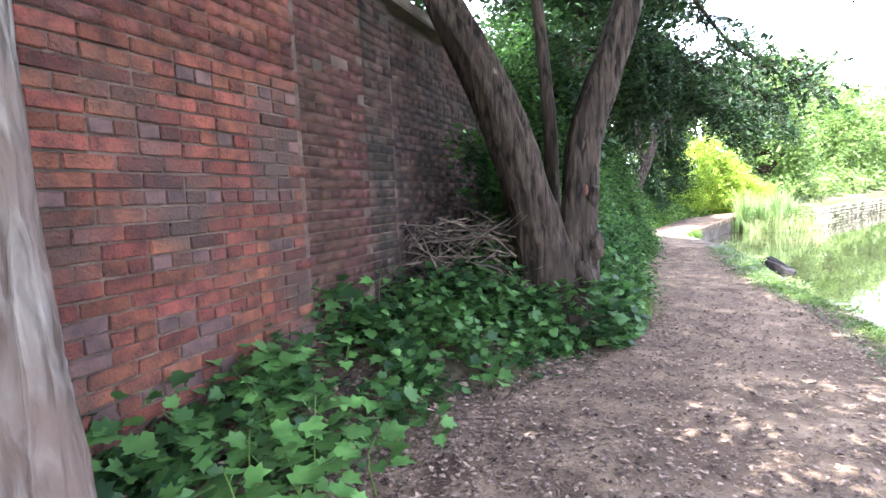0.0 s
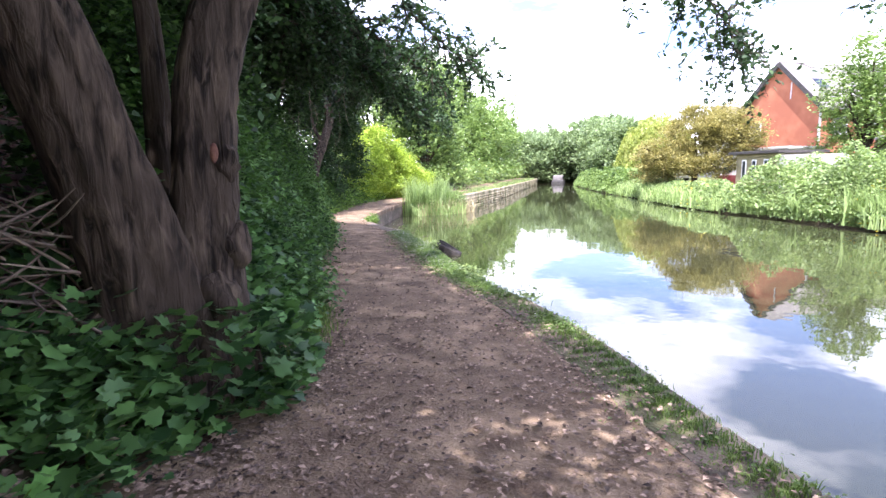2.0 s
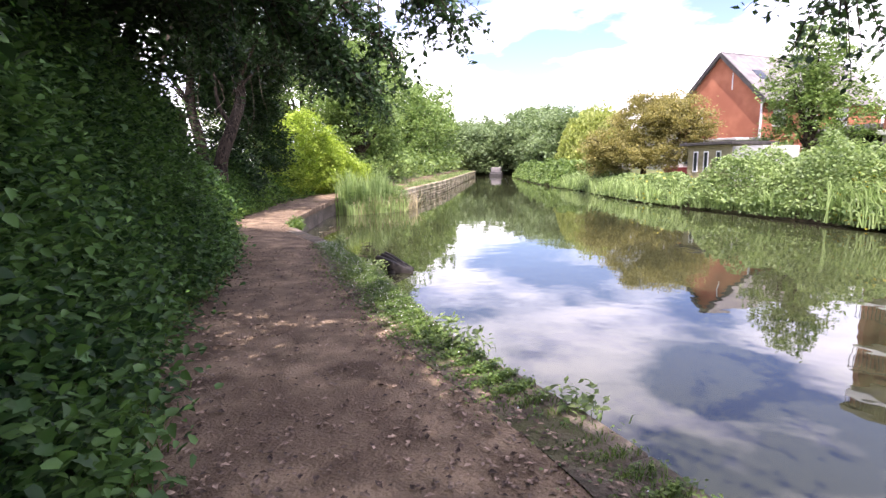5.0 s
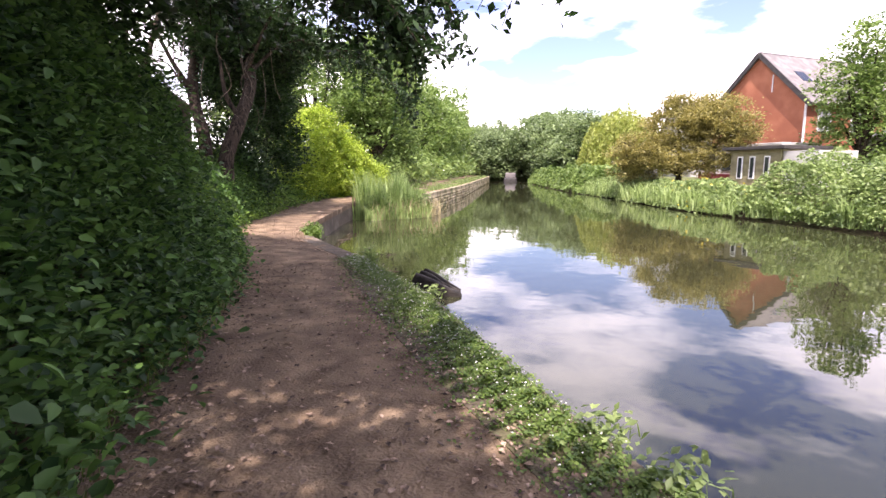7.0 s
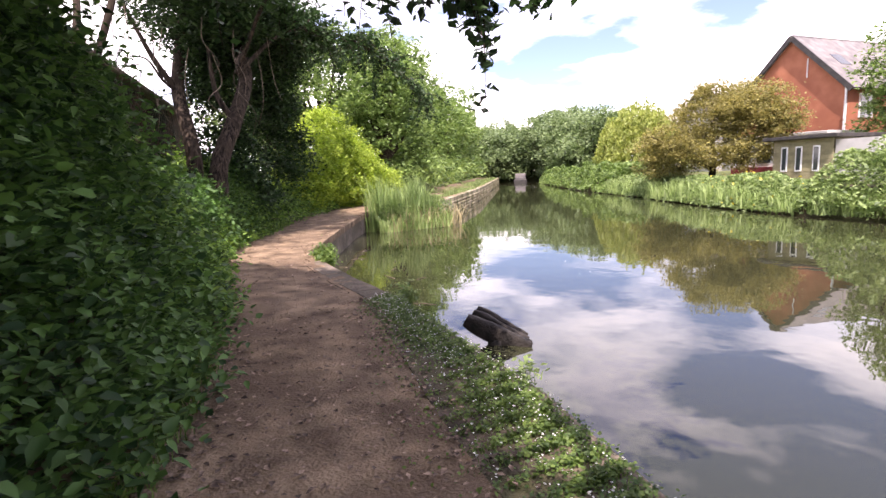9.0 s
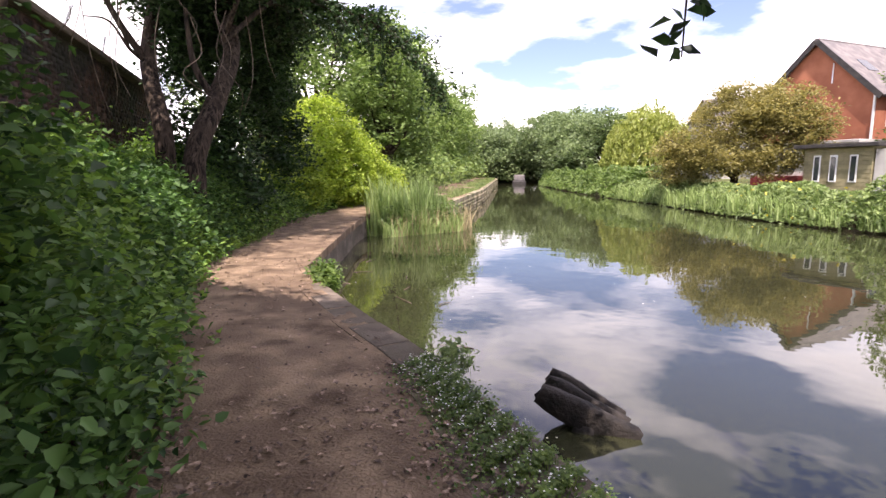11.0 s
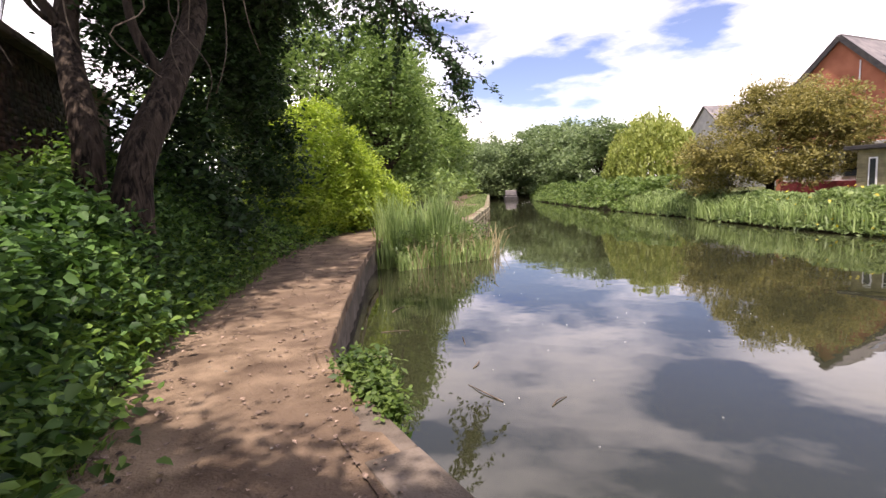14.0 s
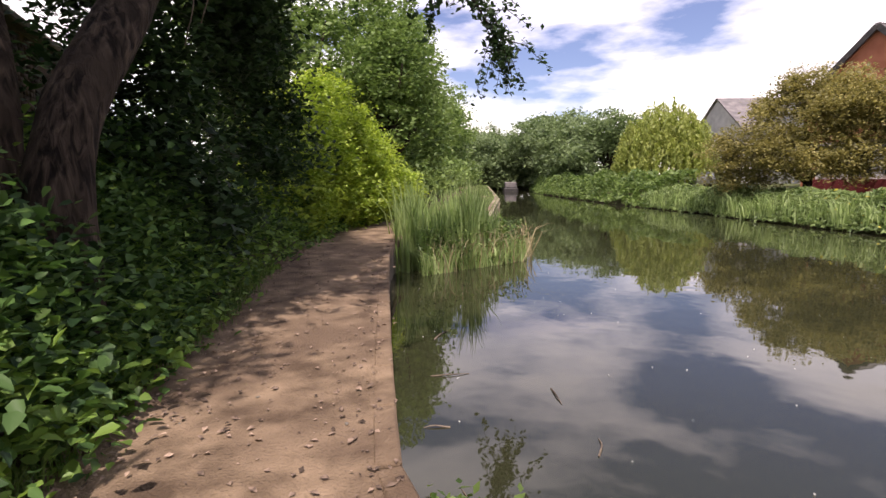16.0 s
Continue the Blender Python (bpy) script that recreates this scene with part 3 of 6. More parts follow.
def build_edge():
    """The canal's edge: a run of coping stones with a rough wall below."""
    root = empty("canal_edge", 0, 0, 0, "worn concrete coping along the canal edge", "kerb")
    root["kind"] = "structure"
    pts = np.concatenate([E_LINE, PZ[:, None]], 1)
    pts = pts[(pts[:, 1] > -4) & (pts[:, 1] < 66)]
    near = resample(pts[pts[:, 1] < 27], 0.62)
    far = resample(pts[pts[:, 1] > 26.5], 1.5)
    rng = random.Random(4)
    for line, wide in ((near, 0.16), (far, 0.34)):
        for a, b in zip(line[:-1], line[1:]):
            mid, d = (a + b) / 2, b - a
            ln = math.hypot(d[0], d[1])
            on_jetty = 15.9 < mid[1] < 24
            w = 0.3 if 12.6 < mid[1] < 15.9 else (0.13 if on_jetty else wide)
            bm = boxed(-ln / 2 + 0.006, ln / 2 - 0.006, 0.0, w, -0.16, 0.0, 0.012)
            ob = part("coping_stone", bm, M_PATH if on_jetty else M_CONC if mid[1] < 24.5 else M_PIER, root)
            ob.matrix_basis = pose(mid[0], mid[1], mid[2] + rng.uniform(-0.004, 0.004) - (0.03 if mid[1] < 12.7 else -0.004), rng.uniform(-1, 1), rng.uniform(-0.5, 0.5), math.degrees(math.atan2(d[1], d[0])) + rng.uniform(-0.7, 0.7))
    # the wall under the coping
    for name, lo, hi, m in (("edge_wall", -4, 24.6, M_CONC), ("pier_wall", 24.4, 66, M_PIER)):
        q = pts[(pts[:, 1] >= lo) & (pts[:, 1] <= hi)]
        n = len(q)
        nrm = np.gradient(q[:, :2], axis=0)
        nrm /= np.linalg.norm(nrm, axis=1)[:, None]
        left = np.stack([-nrm[:, 1], nrm[:, 0]], 1)
        levels = np.linspace(-0.15, -1.5, 7)
        v = []
        for k, z in enumerate(levels):
            off = 0.035 + 0.015 * np.sin(np.arange(n) * 1.7 + k * 2.1)
            v.append(np.concatenate([q[:, :2] + left * off[:, None], (q[:, 2] + z)[:, None]], 1))
        v = np.concatenate(v)
        i, j = np.meshgrid(np.arange(6), np.arange(n - 1), indexing="ij")
        f = np.stack([i * n + j, (i + 1) * n + j, (i + 1) * n + j + 1, i * n + j + 1], -1).reshape(-1, 4)
        child(mesh_from(name, v, f, m), root)
    # rough stone courses of the old wharf beyond the reeds
    q = resample(pts[(pts[:, 1] > 24.4) & (pts[:, 1] < 60)], 0.55)
    cube = np.array([(x, y, z) for x in (-0.5, 0.5) for y in (-1.0, 0.0) for z in (-0.5, 0.5)])
    quads = np.array([(0, 1, 3, 2), (4, 6, 7, 5), (0, 4, 5, 1), (2, 3, 7, 6), (0, 2, 6, 4), (1, 5, 7, 3)])
    pieces = []
    for row in range(4):
        for a, b in zip(q[:-1], q[1:]):
            d = (b - a)[:2]
            ln = np.linalg.norm(d)
            d /= ln
            nrm = np.array([d[1], -d[0]])
            shift = (0.5 if row % 2 else 0.0) * ln
            c = (a + b)[:2] / 2 + d * shift
            box_v = cube * np.array([ln - 0.03, 0.1, 0.145])
            out = rng.uniform(-0.015, 0.03)
            xy = c + box_v[:, 0:1] * d + (box_v[:, 1:2] + out) * nrm
            pieces.append((np.concatenate([xy, box_v[:, 2:3] + a[2] - 0.25 - row * 0.16 + rng.uniform(-0.01, 0.01)], 1), quads))
    v, f = joined(pieces)
    child(tagged(mesh_from("stonework", v, f, M_PIER), "rough weathered stone courses", kind="stuff"), root)


build_edge()


def build_far_bank():
    q = resample(F_ARR, 0.8)
    n = len(q)
    nrm = np.gradient(q, axis=0)
    nrm /= np.linalg.norm(nrm, axis=1)[:, None]
    right = np.stack([nrm[:, 1], -nrm[:, 0]], 1)
    v = []
    for off, z in ((-0.1, -1.6), (0.1, -0.62), (0.35, -0.25), (0.9, 0.1), (2.2, 0.27), (4.5, 0.29)):
        wob = 0.12 * np.sin(np.arange(n) * 0.9) + 0.08 * np.sin(np.arange(n) * 2.3)
        v.append(np.concatenate([q + right * (off + wob)[:, None], np.full((n, 1), z)], 1))
    v = np.concatenate(v)
    i, j = np.meshgrid(np.arange(5), np.arange(n - 1), indexing="ij")
    f = np.stack([i * n + j, i * n + j + 1, (i + 1) * n + j + 1, (i + 1) * n + j], -1).reshape(-1, 4)
    tagged(mesh_from("far_bank", v, f, M_SOIL, True), "earth bank on the far side of the canal", "bank", kind="structure")


build_far_bank()


# ---- old brick wall ----
WALL_DIR = Vector((0.40, 1.0, 0)).normalized()
WALL_ANG = math.degrees(math.atan2(WALL_DIR.y, WALL_DIR.x))
WALL_O = Vector((wall_x(-2.0), -2.0, 0))
COURSE, BRICK_L = 0.076, 0.228


def build_wall():
    """A tall wall along the towpath; local x runs along it, local y is its depth behind the face."""
    root = empty("wall_north", WALL_O.x, WALL_O.y, 0, "tall weathered red brick boundary wall", "wall", WALL_ANG)
    root["kind"] = "structure"
    panel_end, patch_end, pier_end, length, top = 5.9, 6.8, 7.3, 30.0, 3.25
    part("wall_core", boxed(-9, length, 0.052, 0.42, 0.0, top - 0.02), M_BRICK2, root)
    part("panel_core", boxed(-9, panel_end - 0.004, -0.06, 0.05, 0.0, top - 0.02), M_MORTAR, root)
    part("pier_core", boxed(panel_end - 0.003, pier_end, -0.012, 0.05, 0.0, top - 0.02), M_MORTAR, root)
    shapes = {}
    rng = random.Random(11)

    def brick_mesh(ln, h, m, key):
        if key not in shapes:
            bm = boxed(-ln / 2 + 0.005, ln / 2 - 0.005, 0, 0.05, -h / 2 + 0.005, h / 2 - 0.005, 0.006)
            for v in bm.verts:
                v.co += Vector((rng.uniform(-1, 1), rng.uniform(-1, 1), rng.uniform(-1, 1))) * 0.0022
            me = bpy.data.meshes.new("brick")
            bm.to_mesh(me)
            bm.free()
            me.materials.append(m)
            shapes[key] = me
        return shapes[key]

    singles = 0
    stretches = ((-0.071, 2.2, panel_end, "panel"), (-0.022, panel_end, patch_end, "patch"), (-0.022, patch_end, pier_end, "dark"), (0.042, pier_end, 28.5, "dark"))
    rest = {k: ([], [], [0]) for k in ("panel", "patch", "dark")}
    base = np.array([(x, y, z) for x in (-0.5, 0.5) for y in (0.0, 1.0) for z in (-0.5, 0.5)])
    quads = np.array([(0, 1, 5, 4), (0, 4, 6, 2), (1, 3, 7, 5), (0, 2, 3, 1), (4, 5, 7, 6)])
    for c in range(int(top / COURSE)):
        z = (c + 0.5) * COURSE
        header = c % 4 == 0
        step = BRICK_L / 2 if header else BRICK_L
        for face, x_lo, x_hi, kind in stretches:
            x = x_lo + step / 2 - (0 if header or c % 2 else step * 0.5)
            while x < x_hi - 0.02:
                lo, hi = max(x - step / 2, x_lo), min(x + step / 2, x_hi)
                ln, mid = hi - lo, (lo + hi) / 2
                x += step
                out = rng.uniform(-0.005, 0.005)
                dark = rng.random() < (0.22 if header else 0.05)
                if ln < 0.03:
                    continue
                if kind == "panel" and 3.9 < mid and 0.55 < z < 2.25 and singles < 300 and ln > step - 0.01:
                    m = M_BLUEBRICK if dark else M_BRICK
                    ob = new("brick", brick_mesh(step, COURSE, m, (header, dark, rng.randrange(3))))
                    ob.parent = root
                    ob.matrix_basis = pose(mid, face + out, z + rng.uniform(-0.002, 0.002), rng.uniform(-1.5, 1.5), rng.uniform(-1.2, 1.2), rng.uniform(-1.5, 1.5))
                    singles += 1
                elif rng.random() > 0.012:
                    size = np.array([ln - 0.011, 0.05, COURSE - 0.011])
                    rv, rf, cnt = rest[kind]
                    rv.append(base * size + np.array([mid, face + out, z]))
                    rf.append(quads + cnt[0])
                    cnt[0] += 8
    for kind, m, label in (("panel", M_BRICK3, "weathered red brickwork"), ("patch", M_BRICK4, "plum-coloured brickwork"), ("dark", M_BRICK2, "sooty brown brickwork darkened for canopy shade")):
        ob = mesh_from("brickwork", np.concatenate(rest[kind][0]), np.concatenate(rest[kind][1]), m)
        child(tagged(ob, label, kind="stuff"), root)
    part("wall_coping", boxed(-9, length, -0.12, 0.46, top - 0.02, top + 0.09, 0.02), M_CONC, root)


build_wall()


# ---- vegetation ----
def crown(name, parent, blobs, n, size, material, seed, shell=0.5, clump=0.0, clumps=60, up=0.5, long=1.5, droop=0.0, label=""):
    rng = np.random.default_rng(seed)
    p = blob_points(blobs, n, rng, shell, clump, clumps)
    v, f = leaf_mesh(p, size, rng, up, long, droop)
    ob = mesh_from(name, v, f, material)
    return child(ob, parent, label) if parent else ob


def limbs(name, parent, lines, material, sides=12, rough=0.12, seed=0):
    pieces = []
    for k, (pts, radii) in enumerate(lines):
        pieces.append(tube(curve_pts(pts, 40 if sides > 24 else 18), radii, sides, rough, seed + k))
    v, f = joined(pieces)
    return child(mesh_from(name, v, f, material, True), parent)


def verge_leaves(name, lo, hi, n, size, heights, depth, material, seed, label, category, off=0.0, up=0.6, long=1.3, lip=0.35, per=16, tuft=0.09, lobed=False, bare=()):
    """A mass of leaves along the left verge between two distances up the path: heights is the top at the path and at the back."""
    rng = np.random.default_rng(seed)
    line = L_LINE[(L_LINE[:, 1] >= lo) & (L_LINE[:, 1] <= hi)]
    c = max(1, n // per)
    k = rng.integers(0, len(line) - 1, c)
    base = line[k] + (line[k + 1] - line[k]) * rng.uniform(0, 1, c)[:, None]
    d = rng.uniform(0, 1, c) ** 0.75 * depth + off
    nl = np.array([-0.92, 0.39])
    x, y = base[:, 0] + nl[0] * d, base[:, 1] + nl[1] * d
    rise = np.clip((d - off) / max(depth, 0.1), 0, 1)
    top = (heights[0] + (heights[1] - heights[0]) * rise ** 0.6) * (0.85 + 0.24 * ripple(x, y, 1.1) + 0.2 * ripple(x, y, 3.1) + rng.normal(0, 0.09, c))
    top *= np.clip(0.2 + (d - off) / lip, 0.2, 1)
    g = np.maximum(bank_height(x, y), 0)
    z = g + np.maximum(top, 0.03) * (1 - rng.uniform(0, 1, c) ** 2.2 * 0.8) + 0.02
    mid = np.stack([x, y, z], 1).repeat(per, 0)
    pts = mid + rng.normal(0, tuft, mid.shape) * np.array([1, 1, 0.7])
    pts[:, 2] = np.maximum(pts[:, 2], 0.02)
    for hx, hy, hr in bare:
        pts = pts[np.hypot(pts[:, 0] - hx, pts[:, 1] - hy) > hr * (1 + 0.25 * ripple(pts[:, 0], pts[:, 1], 4.0))]
    x, y, z = pts.T
    if lobed:
        v, f = lobed_mesh(pts, size, rng, up)
        return tagged(mesh_from(name, v, f, material), label, category, kind="stuff")
    v, f = oval_mesh(np.stack([x, y, z], 1), size, rng, up, long)
    return tagged(mesh_from(name, v, f, material), label, category, kind="stuff")


BARE = [(-0.72, 3.25, 0.27), (-0.35, 3.0, 0.2), (0.3, 4.15, 0.16)]
verge_leaves("ground_ivy", 1.0, 3.6, 4600, 0.085, (0.24, 0.5), 1.0, M_IVY, 1, "low green nettles and ivy in front of the brick wall", "plants", per=11, lobed=True, off=0.12, up=0.7, bare=BARE)
verge_leaves("ground_ivy", 3.6, 5.3, 5600, 0.075, (0.3, 0.55), 1.2, M_IVY, 8, "low lobed ivy leaves round the foot of the tree", "plants", per=11, lobed=True, up=0.7, bare=BARE)
verge_leaves("ivy_bank", 4.9, 7.6, 12000, 0.06, (0.6, 1.35), 1.5, M_IVY, 2, "dark ivy covering the bank below the tree", "plants", lip=0.35, lobed=True)
verge_leaves("hedge", 6.3, 13.2, 125000, 0.046, (1.0, 2.7), 1.9, M_HEDGE, 3, "dense dark green hedge along the towpath", "hedge", lip=0.8, off=-0.1, per=14, tuft=0.13)
verge_leaves("bramble_bank", 20.6, 27.5, 14000, 0.065, (0.3, 0.7), 1.5, M_BRAMBLE, 15, "low brambles beside the towpath", "plants", lip=0.6, per=12, tuft=0.1)
verge_leaves("bramble_bank", 12.6, 20.8, 56000, 0.056, (0.5, 1.3), 1.7, M_BRAMBLE, 5, "brambles and nettles on the bank beside the towpath", "plants", lip=0.6, off=-0.1, per=15, tuft=0.12)
verge_leaves("bramble_thicket", 15.6, 20.4, 26000, 0.055, (0.95, 1.2), 0.9, M_HEDGE, 25, "dark brambles and ivy round the leaning trunk", "plants", lip=0.35, off=-0.02, per=13, tuft=0.12)
verge_leaves("white_umbels", 13.0, 16.5, 420, 0.022, (0.5, 1.1), 1.0, M_FLOWER, 17, "white cow parsley flowers among the brambles", "flowers", lip=0.3, per=26, tuft=0.045, lobed=True)
verge_leaves("bramble_leaves", 12.6, 21, 3600, 0.085, (0.6, 1.35), 1.6, M_BRAMBLE, 6, "large lobed bramble leaves on the bank", "plants", lip=0.5, per=7, lobed=True)


def spray(parent, line, twigs, reach, leaves, size, material, seed, droop=0.5, radius=0.05, label="", start=0.25):
    """A limb that carries many thin leafy twigs."""
    rng = np.random.default_rng(seed)
    main = curve_pts(line, 20)
    pieces = [tube(main, (radius, radius * 0.7, radius * 0.25), 7, 0.1, seed)]
    at = []
    for k in range(twigs):
        i = int(rng.uniform(start, 0.999) * (len(main) - 1))
        a = main[i] + (main[i + 1] - main[i]) * rng.uniform()
        fwd = main[i + 1] - main[i]
        fwd /= np.linalg.norm(fwd)
        d = rng.normal(0, 0.7, 3) + fwd * 0.7 + np.array([0, 0, -droop * rng.uniform(0, 1)])
        d *= reach * rng.uniform(0.4, 1.1) / np.linalg.norm(d)
        tip = a + d + np.array([0, 0, -0.25 * droop * reach])
        mid = a + d * 0.5 + np.array([0, 0, 0.08 * reach])
        pieces.append(tube(np.array([a, (a + mid) / 2 + rng.normal(0, 0.01, 3), mid, (mid + tip) / 2, tip]), (radius * 0.22 + 0.003, 0.003), 4, 0.0, k))
        t = rng.uniform(0.15, 1.05, leaves)[:, None]
        q = np.where(t < 0.5, a + (mid - a) * t * 2, mid + (tip - mid) * (t * 2 - 1))
        at.append(q + rng.normal(0, size * 0.75, (leaves, 3)))
    v, f = joined(pieces)
    child(mesh_from("limb", v, f, M_BARK, True), parent)
    v, f = leaf_mesh(np.concatenate(at), size, rng, 0.3, 1.6, 0.6)
    child(mesh_from("foliage", v, f, material), parent, label)


def ivy_clump():
    rng = np.random.default_rng(18)
    p = blob_points([(1.0, 4.78, 0.28, 0.72, 0.42, 0.42), (0.45, 4.75, 0.32, 0.55, 0.4, 0.4), (1.5, 5.2, 0.25, 0.4, 0.45, 0.42), (0.0, 4.9, 0.4, 0.5, 0.5, 0.35)], 2300, rng, 0.75)
    p = p[p[:, 2] > 0.06]
    v, f = lobed_mesh(p, 0.085, rng, 0.7)
    tagged(mesh_from("ivy_clump", v, f, M_IVY), "thick ivy hugging the foot of the forked tree", "ivy", kind="stuff")


ivy_clump()


def main_tree():
    root = empty("ivy_tree", 0.92, 5.05, 0.35, "forked old tree with furrowed brown bark", "tree")
    limbs("trunk", root, [
        ([(0.05, 0, -0.3), (-0.02, -0.05, 0.35), (-0.2, -0.15, 1.1), (-0.45, -0.2, 1.9), (-0.95, -0.1, 3.0), (-1.6, 0.2, 4.6)], (0.34, 0.26, 0.2, 0.19, 0.15, 0.09)),
        ([(0.28, 0.05, -0.3), (0.26, 0.02, 0.4), (0.3, 0, 1.0), (0.38, 0, 1.7), (0.75, 0.05, 2.7), (1.3, 0.2, 4.4)], (0.28, 0.215, 0.17, 0.16, 0.14, 0.08)),
        ([(0.15, 0.35, 0), (0.12, 0.4, 1.0), (0.12, 0.45, 2.0), (0.0, 0.7, 4)], (0.1, 0.08, 0.065, 0.045))], M_BARK, 44, 0.13, 3)
    for k, (x, y, z, r) in enumerate([(0.3, -0.13, 0.32, 0.13), (0.42, -0.08, 0.62, 0.1), (0.2, -0.16, 0.1, 0.15), (-0.12, -0.2, 0.05, 0.16), (0.4, -0.1, 1.12, 0.08), (-0.22, -0.12, 0.2, 0.14)]):
        w = np.random.default_rng(500 + k)
        bm = bmesh.new()
        bmesh.ops.create_icosphere(bm, subdivisions=3, radius=r)
        a, b = w.uniform(0, 6, 3), w.uniform(0, 6, 3)
        for v in bm.verts:
            q = np.array(v.co) / r
            v.co *= 1 + 0.16 * math.sin(4 * q[0] + a[0]) * math.sin(5 * q[2] + a[1]) + 0.08 * math.sin(11 * q[2] + b[0]) * math.sin(9 * q[0] + b[1])
            v.co.z *= 1.5
        for fc in bm.faces:
            fc.smooth = True
        part("burl", bm, M_BARK, root).matrix_basis = pose(x, y, z)
    bm = bmesh.new()
    bmesh.ops.create_uvsphere(bm, u_segments=14, v_segments=9, radius=0.034, matrix=Matrix.Diagonal((0.7, 0.5, 1.7, 1)))
    part("wound", bm, M_WOUND, root, "reddish bare wood in a healed wound").matrix_basis = pose(0.34, -0.15, 1.16)
    # the last four heaps are out of view overhead, added to shade the path
    crown("crown", root, [(-0.3, 0.3, 4.6, 1.7, 1.3, 1.2), (-0.8, -0.2, 4.6, 2.2, 2.6, 1.2), (-1.3, 1.2, 4.4, 1.7, 1.6, 1.4), (0.85, 2.7, 2.5, 0.75, 1.3, 1.5), (-0.9, -2.9, 4.9, 1.3, 1.3, 0.5), (0.0, -1.5, 4.9, 1.3, 1.3, 0.5), (0.8, 0.3, 5.0, 1.2, 1.3, 0.5), (1.6, 2.0, 4.9, 1.2, 1.3, 0.5)], 50000, 0.07, M_SHADE_CANOPY, 21, 0.15, 0.2, 430)
    spray(root, [(0.9, 0.1, 3.2), (2.2, 0.4, 3.8), (4.4, 0.7, 3.6), (6.4, 0.6, 3.1), (7.8, 0.9, 2.6)], 95, 1.0, 30, 0.058, M_SHADE_CANOPY, 71, 0.3, 0.03)
    spray(root, [(0.8, 0.3, 3.2), (2.0, 1.6, 3.6), (3.6, 3.2, 3.2), (5.6, 4.2, 2.7)], 80, 0.95, 30, 0.058, M_SHADE_CANOPY, 72, 0.35, 0.035)
    spray(root, [(0.9, 0.1, 3.4), (2.6, -1.0, 4.0), (4.8, -1.4, 3.7), (7.0, -0.9, 2.9)], 80, 0.95, 30, 0.058, M_SHADE_CANOPY, 73, 0.3, 0.03)
    return root


main_tree()


def near_trunk():
    root = empty("grey_tree", -1.38, 1.42, 0.2, "grey-barked tree trunk close beside the wall", "tree")
    limbs("trunk", root, [([(0.1, -0.05, -0.3), (0.03, 0, 0.4), (0, 0, 1.2), (-0.1, 0.1, 2.4), (-0.3, 0.3, 4.5)], (0.3, 0.2, 0.17, 0.17, 0.12))], M_BARK2, 44, 0.1, 5)
    # last two heaps: unseen extra foliage that keeps sun off the path
    crown("crown", root, [(0.2, 0.5, 5.0, 2.4, 2.4, 1.2), (1.2, -2.2, 4.8, 2.2, 2.0, 1.0), (-0.4, -1.5, 4.2, 1.8, 2.0, 1.2), (2.8, 0.8, 5.0, 1.3, 1.3, 0.5), (3.2, 2.3, 5.0, 1.1, 1.2, 0.5)], 46000, 0.08, M_SHADE_CANOPY, 22, 0.1, 0.25, 280)


near_trunk()


def verge_tree(x, y, z, blobs, n, seed, label, lines=None):
    root = empty("verge_tree", x, y, z, label, "tree")
    limbs("trunk", root, lines, M_BARK, 28, 0.1, seed)
    crown("crown", root, blobs, n, 0.075, M_SHADE_CANOPY, seed, 0.25, 0.22, max(80, n // 70))
    return root


# two trees behind the walk's start, never in view, added to block sun
unseen_shade_trees = [(-2.6, -5.5, 8.5, 3.0), (0.2, -9.5, 9.0, 3.2)]


# dark overhanging trees over the hedge
# t1's four flat heaps near 4.8 m are unseen, added as path shade
t1 = verge_tree(1.7, 8.6, 0.6, [(0.4, 0.9, 4.4, 1.6, 2.0, 1.6), (0, 2.5, 3.4, 1.3, 1.8, 1.8), (0.7, -0.9, 4.9, 1.2, 1.2, 0.5), (1.5, 0.4, 4.8, 1.2, 1.2, 0.5), (2.2, 2.0, 4.8, 1.2, 1.3, 0.5), (2.6, 2.9, 4.9, 1.0, 1.0, 0.5)], 42000, 31, "tall dark tree overhanging the towpath hedge",
                [([(0, 0, -0.4), (0.1, 0, 1.5), (0.4, 0.1, 3.2), (0.9, 0.3, 5)], (0.2, 0.16, 0.12, 0.06)), ([(0.1, 0, 1.2), (0.6, -0.6, 2.8), (1.4, -1.2, 4.2)], (0.1, 0.08, 0.04))])
spray(t1, [(0.4, 0.1, 2.9), (1.6, 0.9, 3.5), (3.2, 1.9, 3.3), (5.3, 2.7, 2.6)], 120, 0.85, 40, 0.062, M_SHADE_CANOPY, 74, 0.6, 0.05)
spray(t1, [(0.4, 0.1, 2.6), (1.2, 1.6, 3.2), (2.4, 3.0, 3.0), (3.6, 4.6, 2.9)], 115, 0.95, 46, 0.062, M_SHADE_CANOPY, 75, 0.6, 0.05)
spray(t1, [(0.4, 0.1, 2.6), (1.6, 1.0, 3.0), (3.0, 1.8, 2.7), (4.7, 2.4, 1.95)], 150, 0.75, 44, 0.06, M_SHADE_CANOPY, 85, 0.5, 0.035)
t2 = verge_tree(3.3, 12.8, 0.6, [(0.2, -0.2, 4.4, 1.5, 1.5, 1.5), (0.2, -1.0, 3.2, 1.0, 1.3, 1.5)], 20000, 33, "dark tree growing out of the hedge by the wall",
                [([(0, 0, -0.4), (0.1, 0.1, 1.5), (0.3, 0.3, 3.2), (0.6, 0.5, 5)], (0.17, 0.14, 0.1, 0.05)), ([(0.1, 0, 1.6), (0.7, 0.7, 3.0), (1.2, 1.4, 4.2)], (0.09, 0.07, 0.04))])
